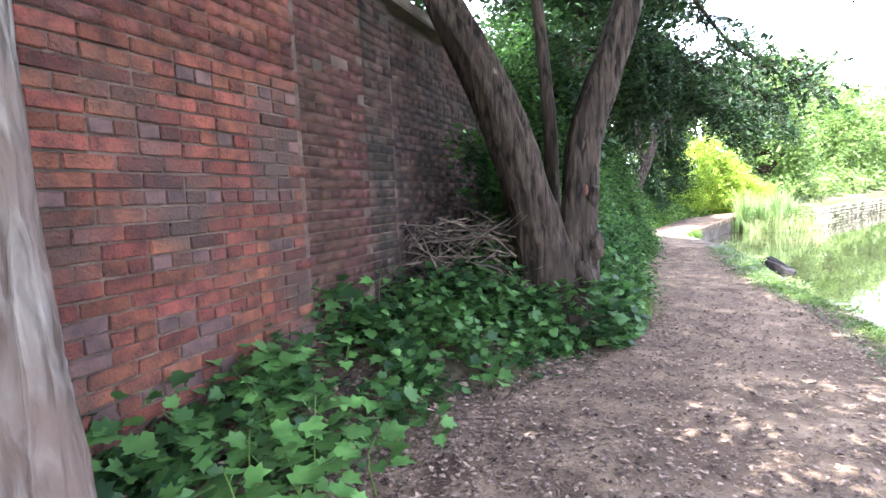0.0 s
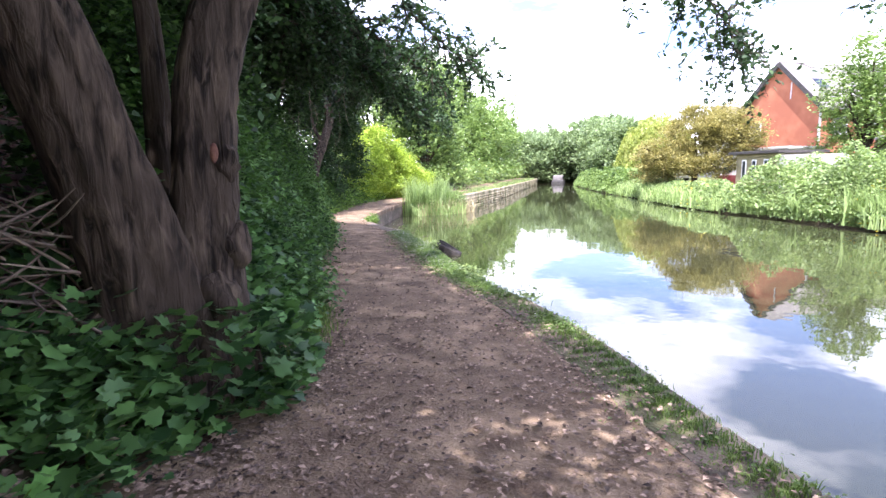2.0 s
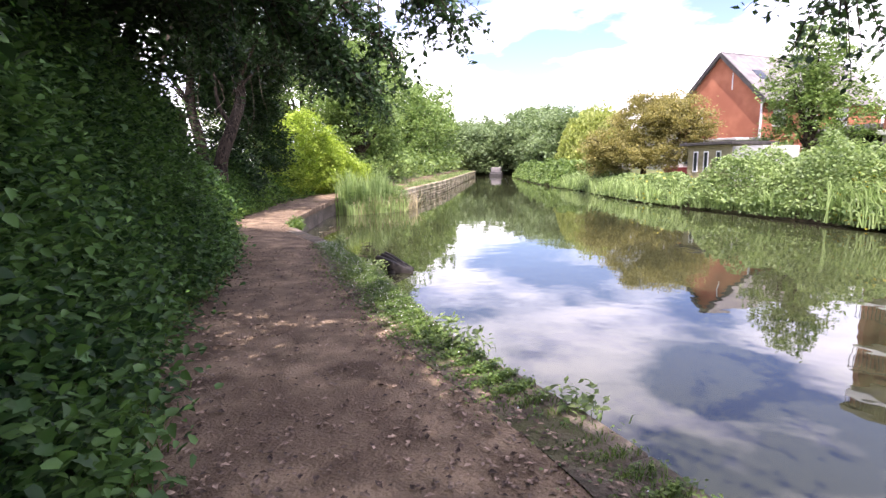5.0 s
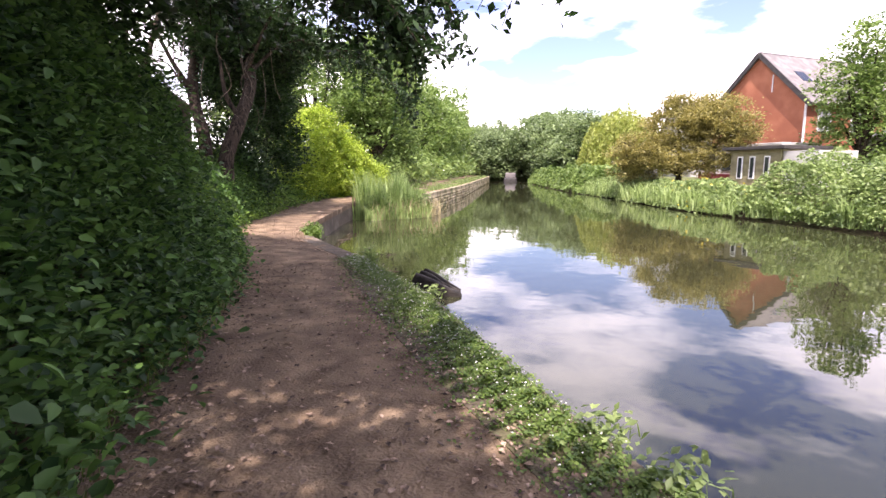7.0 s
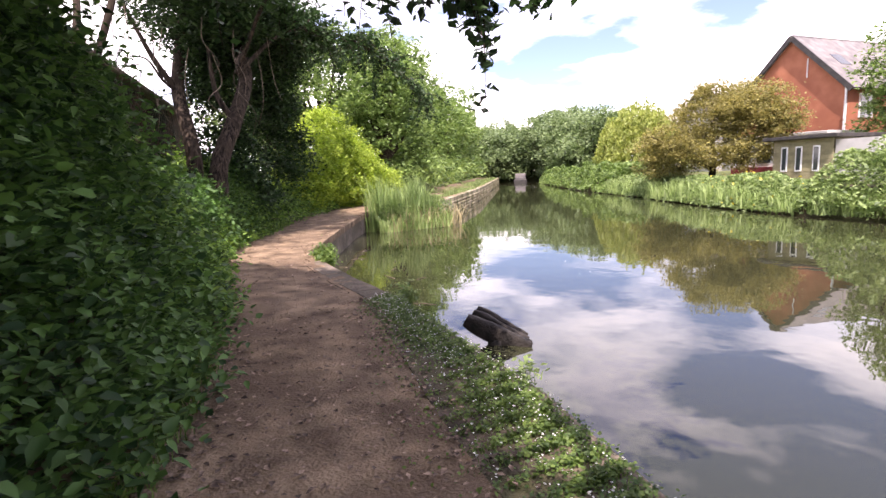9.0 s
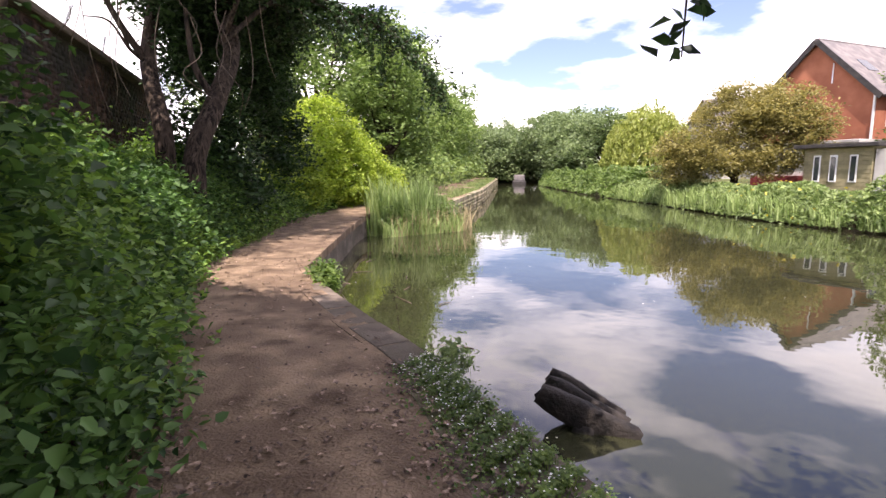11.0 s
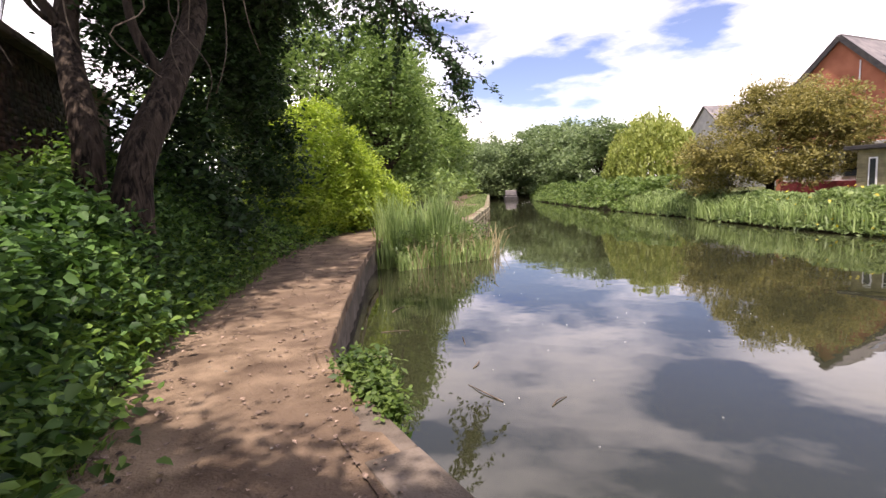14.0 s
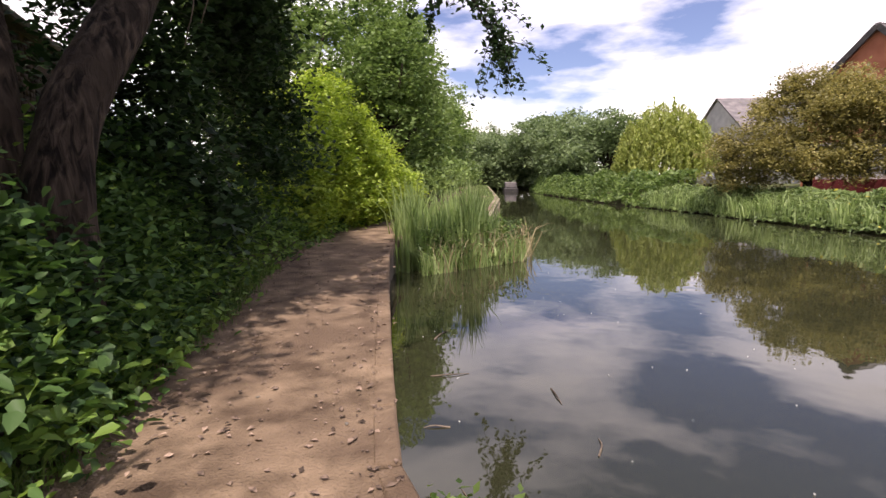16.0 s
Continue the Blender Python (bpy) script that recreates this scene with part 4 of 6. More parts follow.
spray(t1, [(0.4, 0.1, 3.2), (1.8, 1.4, 3.5), (3.4, 2.6, 3.2), (4.6, 3.4, 2.8)], 130, 1.0, 46, 0.062, M_SHADE_CANOPY, 83, 0.6, 0.045)
t4 = verge_tree(4.3, 16.0, 0.6, [(0.4, 0.6, 5.6, 0.8, 0.8, 0.4)], 700, 34, "thin bare-twigged tree beside the old wall",
                [([(0, 0, -0.4), (0.0, 0.1, 1.5), (-0.1, 0.2, 3.2), (0.2, 0.3, 5)], (0.09, 0.07, 0.06, 0.03)), ([(0, 0.1, 1.6), (0.3, 0.5, 3.0), (0.2, 1.0, 4.4)], (0.05, 0.04, 0.02)), ([(0, 0.1, 1.2), (0.5, -0.2, 2.6), (0.9, -0.2, 3.9)], (0.05, 0.04, 0.02))])
tw = random.Random(35)
ivied = [(0.9 + 3.0 * u + tw.uniform(-0.55, 0.55), 1.4 + 3.4 * u + tw.uniform(-0.5, 0.5), tw.uniform(0.2, 4.6), tw.uniform(0.4, 0.8), tw.uniform(0.4, 0.8), tw.uniform(0.45, 0.95)) for u in [(k + 0.5) / 26 for k in range(26)]]
# t3's first two heaps are unseen, added up-sun to put the trunk in shade
t3 = verge_tree(6.35, 19.0, 0.5, [(-1.25, -2.0, 5.3, 1.2, 1.1, 0.6), (-0.2, -0.9, 5.3, 1.1, 1.1, 0.6), (0.8, 2.3, 1.3, 0.5, 0.6, 1.2), (1.3, 3.2, 3.2, 0.7, 0.8, 1.1), (0.7, 3.5, 4.4, 0.7, 0.8, 0.6), (1.3, 1.9, 0.9, 0.6, 0.6, 0.9), (0.9, 0.9, 4.9, 2.0, 2.2, 1.3), (2.6, 2.2, 4.4, 1.3, 1.3, 1.0)] + ivied, 84000, 35,
                "leaning dark tree on the bank with hanging twigs",
                [([(0.38, -0.09, -0.3), (0.5, 0.06, 0.99), (0.99, 0.39, 1.98), (1.48, 0.91, 2.94), (1.6, 1.48, 3.95), (1.9, 1.98, 5.15)], (0.24, 0.165, 0.155, 0.135, 0.11, 0.06)),
                 ([(0.1, 0.53, -0.3), (0.22, 0.68, 1.32), (0.25, 1.51, 2.67), (0.55, 2.1, 3.92), (0.75, 2.3, 5.12)], (0.17, 0.14, 0.125, 0.1, 0.05)),
                 ([(0.25, 1.51, 2.67), (-0.15, 1.61, 3.37), (-0.55, 1.71, 4.37)], (0.065, 0.05, 0.03)), ([(0.99, 0.39, 1.98), (0.74, 0.59, 2.58), (0.69, 0.69, 3.48)], (0.065, 0.05, 0.03)),
                 ([(0.25, 1.51, 2.67), (-0.05, 1.36, 2.87), (-0.3, 1.41, 3.27), (-0.65, 1.51, 3.32)], (0.035, 0.026, 0.018, 0.01)), ([(-0.05, 1.36, 2.87), (-0.17, 1.31, 3.27), (-0.15, 1.36, 3.77)], (0.02, 0.014, 0.008))])
for k, (x, y, z, ln) in enumerate([(0.9, -0.1, 3.3, 1.4), (1.15, 0.1, 3.4, 1.7), (0.6, 0.1, 3.2, 1.2), (0.2, 0.2, 3.3, 1.3), (-0.5, -0.3, 3.0, 1.3), (-0.9, -0.7, 3.0, 1.4), (1.5, 0.2, 3.4, 1.5), (0.9, -0.3, 3.6, 1.2), (-0.3, -0.2, 3.5, 1.6), (-0.8, 0.1, 3.9, 1.9), (1.9, 0.6, 3.8, 1.3), (0.3, -0.5, 3.7, 1.0), (-1.1, -0.6, 3.6, 1.1)]):
    w = random.Random(k)
    v, f = tube(curve_pts([(x, y, z), (x + w.uniform(-0.2, 0.2), y + w.uniform(-0.2, 0.2), z - ln * 0.4), (x + w.uniform(-0.25, 0.25), y + w.uniform(-0.25, 0.25), z - ln * 0.75), (x + w.uniform(-0.1, 0.3), y, z - ln)], 12), (0.008, 0.007, 0.004), 5, 0.1, k)
    child(mesh_from("vine", v, f, M_TWIG, True), t3, "pale hanging vine")
spray(t3, [(1.2, 0.6, 3.0), (2.8, 1.2, 4.2), (5.4, 2.2, 4.3), (8.0, 2.9, 3.1)], 110, 1.1, 38, 0.075, M_SHADE_CANOPY, 77, 0.6, 0.05)
spray(t3, [(1.2, 0.6, 3.2), (2.4, 2.2, 4.6), (4.0, 4.2, 5.2), (6.0, 5.6, 5.0)], 100, 1.1, 38, 0.075, M_SHADE_CANOPY, 78, 0.6, 0.05)
spray(t3, [(1.2, 0.6, 3.0), (1.6, -0.8, 4.4), (2.6, -2.0, 4.8), (3.4, -2.8, 4.7)], 60, 0.9, 34, 0.07, M_SHADE_CANOPY, 79, 0.4, 0.04)


def lime_bush():
    root = empty("bright_bush", 13.0, 26.6, 0.2, "bright yellow-green bush beside the towpath", "bush")
    limbs("trunk", root, [([(0, 0, -0.2), (0.1, 0.1, 1.2), (0.0, 0.2, 3.0)], (0.12, 0.09, 0.04)), ([(0.2, 0, 0), (1.0, 0.5, 1.2), (1.5, 0.8, 2.2)], (0.1, 0.07, 0.03))], M_BARK, 8)
    heaps = [(-0.1, 0.1, 1.7, 1.25, 1.1, 2.15), (-0.9, -0.6, 1.3, 1.2, 1.1, 1.8), (0.9, 0.45, 1.3, 1.3, 1.1, 1.8), (1.8, 0.9, 1.0, 1.2, 1.0, 1.4), (2.7, 1.4, 0.7, 1.1, 1.0, 1.0), (-1.8, -1.5, 0.8, 1.0, 0.95, 1.3), (0.4, -0.35, 0.9, 1.3, 0.8, 1.3), (3.6, 2.2, 0.6, 1.1, 1.1, 0.9)]
    crown("crown", root, heaps, 66000, 0.07, M_LIME, 41, 0.72, 0.15, 1500)


lime_bush()


def big_tree(name, x, y, z, h, r, material, seed, label, n=9000, size=0.22, group="trees along the canal"):
    """A broad tree of height h: a stem with a few limbs and a heaped crown."""
    rng = np.random.default_rng(seed)
    root = empty(name, x, y, z, label, "tree", group=group)
    lines = [([(0, 0, -0.3), (0.1, 0, h * 0.25), (0.0, 0.1, h * 0.6)], (0.035 * h, 0.025 * h, 0.01 * h))]
    blobs = []
    for k in range(8):
        a = k * 2.4 + rng.uniform(0, 1)
        q = rng.uniform(0.25, 0.7) * r
        zc = h * rng.uniform(0.3, 0.78)
        blobs.append((q * math.cos(a), q * math.sin(a), zc, r * rng.uniform(0.4, 0.62), r * rng.uniform(0.4, 0.62), h * rng.uniform(0.15, 0.22)))
        lines.append(([(0, 0, h * 0.2), (q * 0.5 * math.cos(a), q * 0.5 * math.sin(a), zc * 0.7), (q * math.cos(a), q * math.sin(a), zc)], (0.018 * h, 0.01 * h, 0.004 * h)))
    blobs.append((0, 0, h * 0.8, r * 0.5, r * 0.5, h * 0.2))
    blobs.append((0, 0, h * 0.3, r * 0.85, r * 0.85, h * 0.28))
    blobs.append((0.2 * r, -0.3 * r, h * 0.1, r * 0.9, r * 0.9, h * 0.14))
    limbs("trunk", root, lines, M_BARK, 7, 0.05, seed)
    crown("crown", root, blobs, n, size, material, seed, 0.6, size * 1.6, n // 22)
    return root


TOW = [(13.0, 32.5, 8.5, 3.0, 18000, 0.13), (19.6, 32.6, 9.0, 2.7, 20000, 0.13), (17.5, 36, 10, 3.2, 14000, 0.15), (22.5, 37.5, 10.0, 3.6, 14000, 0.17), (27, 42.5, 11.5, 4.2, 12000, 0.2), (33, 48, 12.5, 4.6, 11000, 0.22), (40, 55, 13, 5, 10000, 0.25), (49, 64, 13, 5.5, 9000, 0.28), (59, 75, 14, 6, 9000, 0.3)]
for k, (x, y, h, r, n, size) in enumerate(TOW):
    big_tree("towpath_tree", x, y, 0.3, h, r, M_TREE, 60 + k, "leafy green tree behind the towpath", n, size, "trees behind the towpath")
FARS = [(75, 78, 13, 6, 9000, 0.35), (86, 88, 13, 7, 8000, 0.4), (70, 62, 12, 6, 9000, 0.33), (60, 49, 10, 5, 9000, 0.28), (65, 55, 12, 5.5, 9000, 0.3), (55, 43, 9.5, 4.5, 9000, 0.25), (80, 70, 14, 7, 8000, 0.4), (96, 80, 14, 8, 8000, 0.45), (78, 92, 14, 7, 8000, 0.4), (66, 70, 9, 4.5, 9000, 0.3), (74, 70, 9, 5, 9000, 0.3), (70, 76, 10, 5, 9000, 0.3)]
for k, (x, y, h, r, n, size) in enumerate(FARS):
    big_tree("far_tree", x, y, 0.3, h * 0.82, r, M_TREE2, 80 + k, "distant round green tree by the canal", n, size, "distant trees")


# the added out-of-view trees, built like the towpath ones
for k, (x, y, h, r) in enumerate(unseen_shade_trees):
    big_tree("towpath_tree", x, y, 0.1, h, r, M_TREE, 110 + k, "leafy green tree behind the towpath", 12000, 0.14, "trees behind the towpath")


def willow():
    root = empty("willow", 46.6, 33.4, 0.3, "yellow-green weeping willow on the far bank", "tree")
    limbs("trunk", root, [([(0, 0, -0.2), (0.1, 0, 2), (0, 0.3, 5)], (0.3, 0.22, 0.1))], M_BARK, 8)
    rng = np.random.default_rng(7)
    n, per = 420, 70
    a, q = rng.uniform(0, 6.28, n), np.sqrt(rng.uniform(0, 1, n)) * 4.0
    top = 6.2 * np.sqrt(np.clip(1 - (q / 4.6) ** 2, 0.05, 1)) + rng.normal(0, 0.3, n)
    low = np.maximum(0.4, top * rng.uniform(0.05, 0.5, n))
    t = rng.uniform(0, 1, (n, per))
    z = top[:, None] * (1 - t) + low[:, None] * t
    x = (q * np.cos(a))[:, None] * (0.85 + 0.2 * t) + rng.normal(0, 0.08, (n, per))
    y = (q * np.sin(a))[:, None] * (0.85 + 0.2 * t) + rng.normal(0, 0.08, (n, per))
    v, f = leaf_mesh(np.stack([x, y, z], -1).reshape(-1, 3), 0.13, rng, 0.0, 2.4, 3.0)
    child(mesh_from("crown", v, f, M_WILLOW), root)


willow()


def hawthorn():
    root = empty("bronze_tree", 32.6, 20.9, 0.42, "wide bronze-leaved tree on the far bank", "tree")
    limbs("trunk", root, [([(0, 0, -0.2), (0.1, 0, 1), (0.4, 0.3, 3)], (0.2, 0.15, 0.06)), ([(0, 0, 0.5), (-1, 1.4, 1.6), (-1.6, 2.6, 2.4)], (0.12, 0.08, 0.03)), ([(0, 0, 0.6), (1, -1.4, 2.0), (1.4, -2.6, 3.4)], (0.12, 0.08, 0.03))], M_BARK, 8)
    crown("crown", root, [(0, 0, 3.0, 2.3, 2.6, 1.5), (-0.8, 2.0, 1.9, 1.8, 2.1, 1.2), (0.4, -1.9, 3.2, 1.9, 2.1, 1.6), (0.8, -0.4, 4.2, 1.7, 1.9, 1.2), (-1.2, 0.2, 1.5, 1.6, 2.0, 0.9), (-0.7, 2.2, 0.8, 1.4, 1.8, 0.8), (-0.6, -1.4, 1.3, 1.3, 1.7, 1.0), (0.2, -2.9, 2.4, 1.2, 1.2, 1.1), (0.6, 0.9, 4.6, 0.6, 0.7, 0.9), (0.5, 1.9, 3.8, 0.6, 0.7, 0.8)], 56000, 0.085, M_BRONZE, 43, 0.3, 0.22, 900)


hawthorn()
big_tree("garden_tree", 36.9, 13.5, 0.3, 8.6, 2.8, M_TREE, 44, "leafy garden tree in front of the red house", 17000, 0.13, "garden trees")
big_tree("garden_tree", 36.0, 6.5, 0.3, 5.0, 2.6, M_TREE, 45, "low leafy garden tree in front of the flats", 12000, 0.13, "garden trees")


def bank_plants(name, lo, hi, n, size, height, depth, material, seed, label, long=1.5, up=0.4, off=-0.3):
    rng = np.random.default_rng(seed)
    q = resample(F_ARR, 0.5)
    q = q[(q[:, 1] > lo) & (q[:, 1] < hi)]
    k = rng.integers(0, len(q) - 1, n)
    dirv = q[k + 1] - q[k]
    dirv /= np.linalg.norm(dirv, axis=1)[:, None]
    right = np.stack([dirv[:, 1], -dirv[:, 0]], 1)
    d = rng.uniform(0, 1, n) * depth + off
    p = q[k] + dirv * rng.uniform(0, 0.5, n)[:, None] + right * d[:, None]
    top = height * (0.7 + 0.34 * ripple(p[:, 0], p[:, 1], 0.7) + 0.22 * ripple(p[:, 0], p[:, 1], 1.9)) * np.clip(0.45 + d / 1.0, 0.35, 1)
    z = np.clip(-0.6 + (d + 0.3) * 0.8, -0.6, 0.25) + top * (1 - rng.uniform(0, 1, n) ** 2 * 0.9)
    v, f = leaf_mesh(np.concatenate([p, z[:, None]], 1), size, rng, up, long)
    return tagged(mesh_from(name, v, f, material), label, "plants", kind="stuff")


bank_plants("bank_shrubs", -6, 14.5, 66000, 0.09, 1.7, 4.5, M_BANKLEAF, 51, "tangled green shrubs along the far bank")
bank_plants("bank_plants", 14, 30, 15000, 0.1, 0.5, 2.4, M_BANKLEAF, 52, "green waterside plants along the far bank", 2.2, 0.2)
bank_plants("bank_plants", 29, 64, 24000, 0.18, 1.3, 3.5, M_TREE, 53, "low bushes along the far bank")


def blades(p, h, w, rng, lean=0.25):
    """Upright grass-like blades: three-point curved strips from the points p."""
    n = len(p)
    a = rng.uniform(0, 6.283, n)
    side = np.stack([np.cos(a), np.sin(a), np.zeros(n)], 1)
    b = rng.uniform(0, 6.283, n)
    ln = (h * rng.uniform(0.55, 1.1, n))[:, None]
    bend = np.stack([np.cos(b), np.sin(b), np.zeros(n)], 1) * (lean * rng.uniform(0.1, 1, n))[:, None] * ln
    v = np.empty((n, 5, 3))
    v[:, 0], v[:, 1] = p - side * w, p + side * w
    mid = p + bend * 0.35 + np.array([0, 0, 0.6]) * ln
    v[:, 2], v[:, 3] = mid + side * w * 0.8, mid - side * w * 0.8
    v[:, 4] = p + bend + np.array([0, 0, 1.0]) * ln * (1 - 0.3 * lean)
    k = np.arange(n)[:, None] * 5
    f = np.concatenate([k + np.array([0, 1, 2]), k + np.array([0, 2, 3]), k + np.array([3, 2, 4])], 1).reshape(-1, 3)
    return v.reshape(-1, 3), f


def reed_bed():
    rng = np.random.default_rng(9)
    pv = []
    # a lens-shaped bed out from the end of the landing, in tufts
    tufts = 190
    u, w = rng.uniform(0, 1, tufts), rng.uniform(0, 1, tufts)
    cx = 12.6 + 2.8 * u + 1.5 * w * (1 - 0.3 * u)
    cy = 23.05 - 0.25 * u + 2.1 * w + 0.2 * np.sin(u * 9)
    for k in range(tufts):
        n = rng.integers(12, 28)
        p = np.stack([cx[k] + rng.normal(0, 0.1, n), cy[k] + rng.normal(0, 0.1, n), np.full(n, -0.64)], 1)
        pv.append(blades(p, rng.uniform(0.75, 2.15) * (1.0 if u[k] < 0.85 else 0.7), 0.019, rng, rng.uniform(0.08, 0.45)))
    n = 3500
    u, w = rng.uniform(0, 1, n), rng.uniform(0, 1, n)
    p = np.stack([12.7 + 2.9 * u + 1.3 * w, 22.6 - 0.25 * u + 2.3 * w, np.full(n, -0.63)], 1)
    pv.append(blades(p, 0.7, 0.012, rng, 0.7))
    v, f = joined(pv)
    tagged(mesh_from("reed_bed", v, f, M_REED), "tall green reeds standing in the canal", "reeds", kind="stuff")
    n = 4200
    u, w = rng.uniform(0, 1, n), rng.uniform(0, 1, n)
    p = np.stack([12.7 + 3.0 * u + 1.3 * w, 22.65 - 0.25 * u + 2.2 * w, -0.58 + rng.uniform(0, 1, n) ** 1.5 * 0.9], 1)
    v, f = leaf_mesh(p, 0.055, rng, 0.5, 1.6)
    tagged(mesh_from("water_weeds", v, f, M_GRASS), "leafy green weeds among the reeds", "plants", kind="stuff")
    n = 260
    u, w = rng.uniform(0, 1, n), rng.uniform(0, 1, n)
    p = np.stack([12.8 + 2.9 * u + 1.2 * w, 22.6 - 0.3 * u + 0.9 * w, np.full(n, -0.62)], 1)
    v, f = blades(p, 1.1, 0.012, rng, 0.9)
    tagged(mesh_from("dry_reeds", v, f, M_STRAW), "bent straw-coloured dead reed stems", "reeds", kind="stuff")


reed_bed()


def bank_reeds(lo, hi, n, h, seed):
    """Sword-leaved plants in clumps along the far waterline."""
    rng = np.random.default_rng(seed)
    q = resample(F_ARR, 0.35)
    q = q[(q[:, 1] > lo) & (q[:, 1] < hi)]
    c = n // 14
    k = rng.integers(0, len(q), c)
    mid = q[k] + rng.normal(0, 0.25, (c, 2)) + np.array([0.25, -0.2])
    tall = rng.uniform(0.5, 1.1, c).repeat(14)
    p = mid.repeat(14, 0) + rng.normal(0, 0.13, (c * 14, 2))
    v, f = blades(np.concatenate([p, np.full((len(p), 1), -0.5)], 1), h * tall, 0.022, rng, 0.5)
    tagged(mesh_from("bank_irises", v, f, M_REED), "sword-leaved waterside plants on the far bank", "plants", kind="stuff")


bank_reeds(-4, 30, 9000, 1.15, 57)
bank_reeds(-4, 9, 5200, 1.5, 58)


def verge_grass():
    rng = np.random.default_rng(10)
    m = (G_LINE[:, 1] > 0) & (G_LINE[:, 1] < 13.0)
    g, e = G_LINE[m], E_LINE[m]
    n = 30000
    k = rng.integers(0, len(g) - 1, n)
    u = 0.84 - np.abs(rng.normal(0, 0.5, n))
    p = g[k] + (e[k] - g[k]) * u[:, None] + rng.normal(0, 0.03, (n, 2))
    keep = (ripple(p[:, 0], p[:, 1], 2.2) + rng.normal(0, 0.5, n)) > -0.35
    p = p[keep]
    v, f = blades(np.concatenate([p, np.full((len(p), 1), -0.03)], 1), 0.06, 0.0028, rng, 0.9)
    tagged(mesh_from("verge_grass", v, f, M_GRASS), "short tufty grass on the canal verge", "grass", kind="stuff")
    # clover and daisies thicken towards the landing
    n = 52000
    k = rng.integers(0, len(g) - 1, n)
    u = 0.9 - np.abs(rng.normal(0, 0.42, n))
    p = g[k] + (e[k] - g[k]) * u[:, None] + rng.normal(0, 0.03, (n, 2))
    keep = (ripple(p[:, 0], p[:, 1], 1.7) + rng.normal(0, 0.5, n) + 0.25 * (p[:, 1] - 6.5)) > 0.0
    p = p[keep]
    v, f = leaf_mesh(np.concatenate([p, rng.uniform(-0.015, 0.03, (len(p), 1))], 1), 0.02, rng, 0.9, 1.1)
    tagged(mesh_from("clover", v, f, M_GRASS), "low clover and weeds on the canal verge", "plants", kind="stuff")
    n = 3600
    k = rng.integers(0, len(g) - 1, n)
    u = np.clip(rng.normal(0.5, 0.28, n), 0.0, 0.85)
    p = g[k] + (e[k] - g[k]) * u[:, None] + rng.normal(0, 0.03, (n, 2))
    p = p[p[:, 1] > 8.6 + rng.normal(0, 1.2, n)]
    v, f = lobed_mesh(np.concatenate([p, rng.uniform(0.04, 0.07, (len(p), 1))], 1), 0.0095, rng, 1.2)
    tagged(mesh_from("daisies", v, f, M_FLOWER), "small white daisies in the verge", "flowers", kind="stuff")


verge_grass()


def left_fringe():
    """Long grass where the path meets the hedge and brambles."""
    rng = np.random.default_rng(19)
    m = (L_LINE[:, 1] > 5.2) & (L_LINE[:, 1] < 22)
    l, g = L_LINE[m], G_LINE[m]
    n = 15000
    k = rng.integers(0, len(l), n)
    u = -0.05 + np.abs(rng.normal(0, 0.05, n)) + 0.05 * np.sin(k * 0.21) + 0.03 * np.sin(k * 0.083)
    p = l[k] + (g[k] - l[k]) * u[:, None] + rng.normal(0, 0.03, (n, 2))
    v, f = blades(np.concatenate([p, np.full((n, 1), 0.02)], 1), 0.17 * rng.uniform(0.4, 1.3, n), 0.0035, rng, 0.7)
    tagged(mesh_from("path_grass", v, f, M_GRASS), "long grass fringing the foot of the hedge", "grass", kind="stuff")


left_fringe()


def wharf_growth():
    """Grass and low weeds along the top of the stone wharf."""
    rng = np.random.default_rng(23)
    m = (E_LINE[:, 1] > 24.6) & (E_LINE[:, 1] < 62)
    e, l, z = E_LINE[m], L_LINE[m], PZ[m]
    n = 15000
    k = rng.integers(0, len(e) - 1, n)
    e0 = e[k] + (e[k + 1] - e[k]) * rng.uniform(0, 1, n)[:, None]
    away = (l[k] - e[k]) / np.linalg.norm(l[k] - e[k], axis=1)[:, None]
    p = e0 + away * (0.3 + np.abs(rng.normal(0, 0.9, n)))[:, None]
    h = 0.28 * np.clip(0.6 + 0.8 * ripple(p[:, 0], p[:, 1], 0.9), 0.15, 1.6)
    v, f = blades(np.concatenate([p, z[k][:, None] - 0.02], 1), h, 0.014, rng, 0.6)
    tagged(mesh_from("wharf_grass", v, f, M_BANKLEAF), "rough grass on top of the stone wharf", "grass", kind="stuff")


wharf_growth()


def leaf_litter():
    rng = np.random.default_rng(12)
    m = (L_LINE[:, 1] > 0) & (L_LINE[:, 1] < 24)
    l, g = L_LINE[m], G_LINE[m]
    n = 92000
    k = rng.integers(0, len(l) - 1, n)
    u = np.where(rng.uniform(0, 1, n) < 0.55, rng.beta(0.7, 2.0, n) - 0.08, np.where(rng.uniform(0, 1, n) < 0.3, 1.0 - rng.beta(0.9, 3.0, n), rng.uniform(0, 1.1, n)))
    p = l[k] + (g[k] - l[k]) * u[:, None] + rng.normal(0, 0.04, (n, 2))
    side = np.minimum(np.abs(u), np.abs(1.05 - u) * 1.6)
    keep = (rng.uniform(0, 1, n) < np.where(p[:, 1] < 13, np.clip(1.25 - 0.16 * p[:, 1], 0.12, 1) + 0.7 * np.exp(-side * 9), 0.03 + 0.25 * np.exp(-side * 14)))
    p, u = p[keep], u[keep]
    z = 0.013 + 0.046 * (1 - u)
    v, f = leaf_mesh(np.concatenate([p, z[:, None]], 1), 0.023, rng, 2.2, 1.5, 0.0, 0.55, 0.2)
    tagged(mesh_from("leaf_litter", v, f, M_LITTER), "dry brown leaf litter on the towpath", "leaves", kind="stuff")


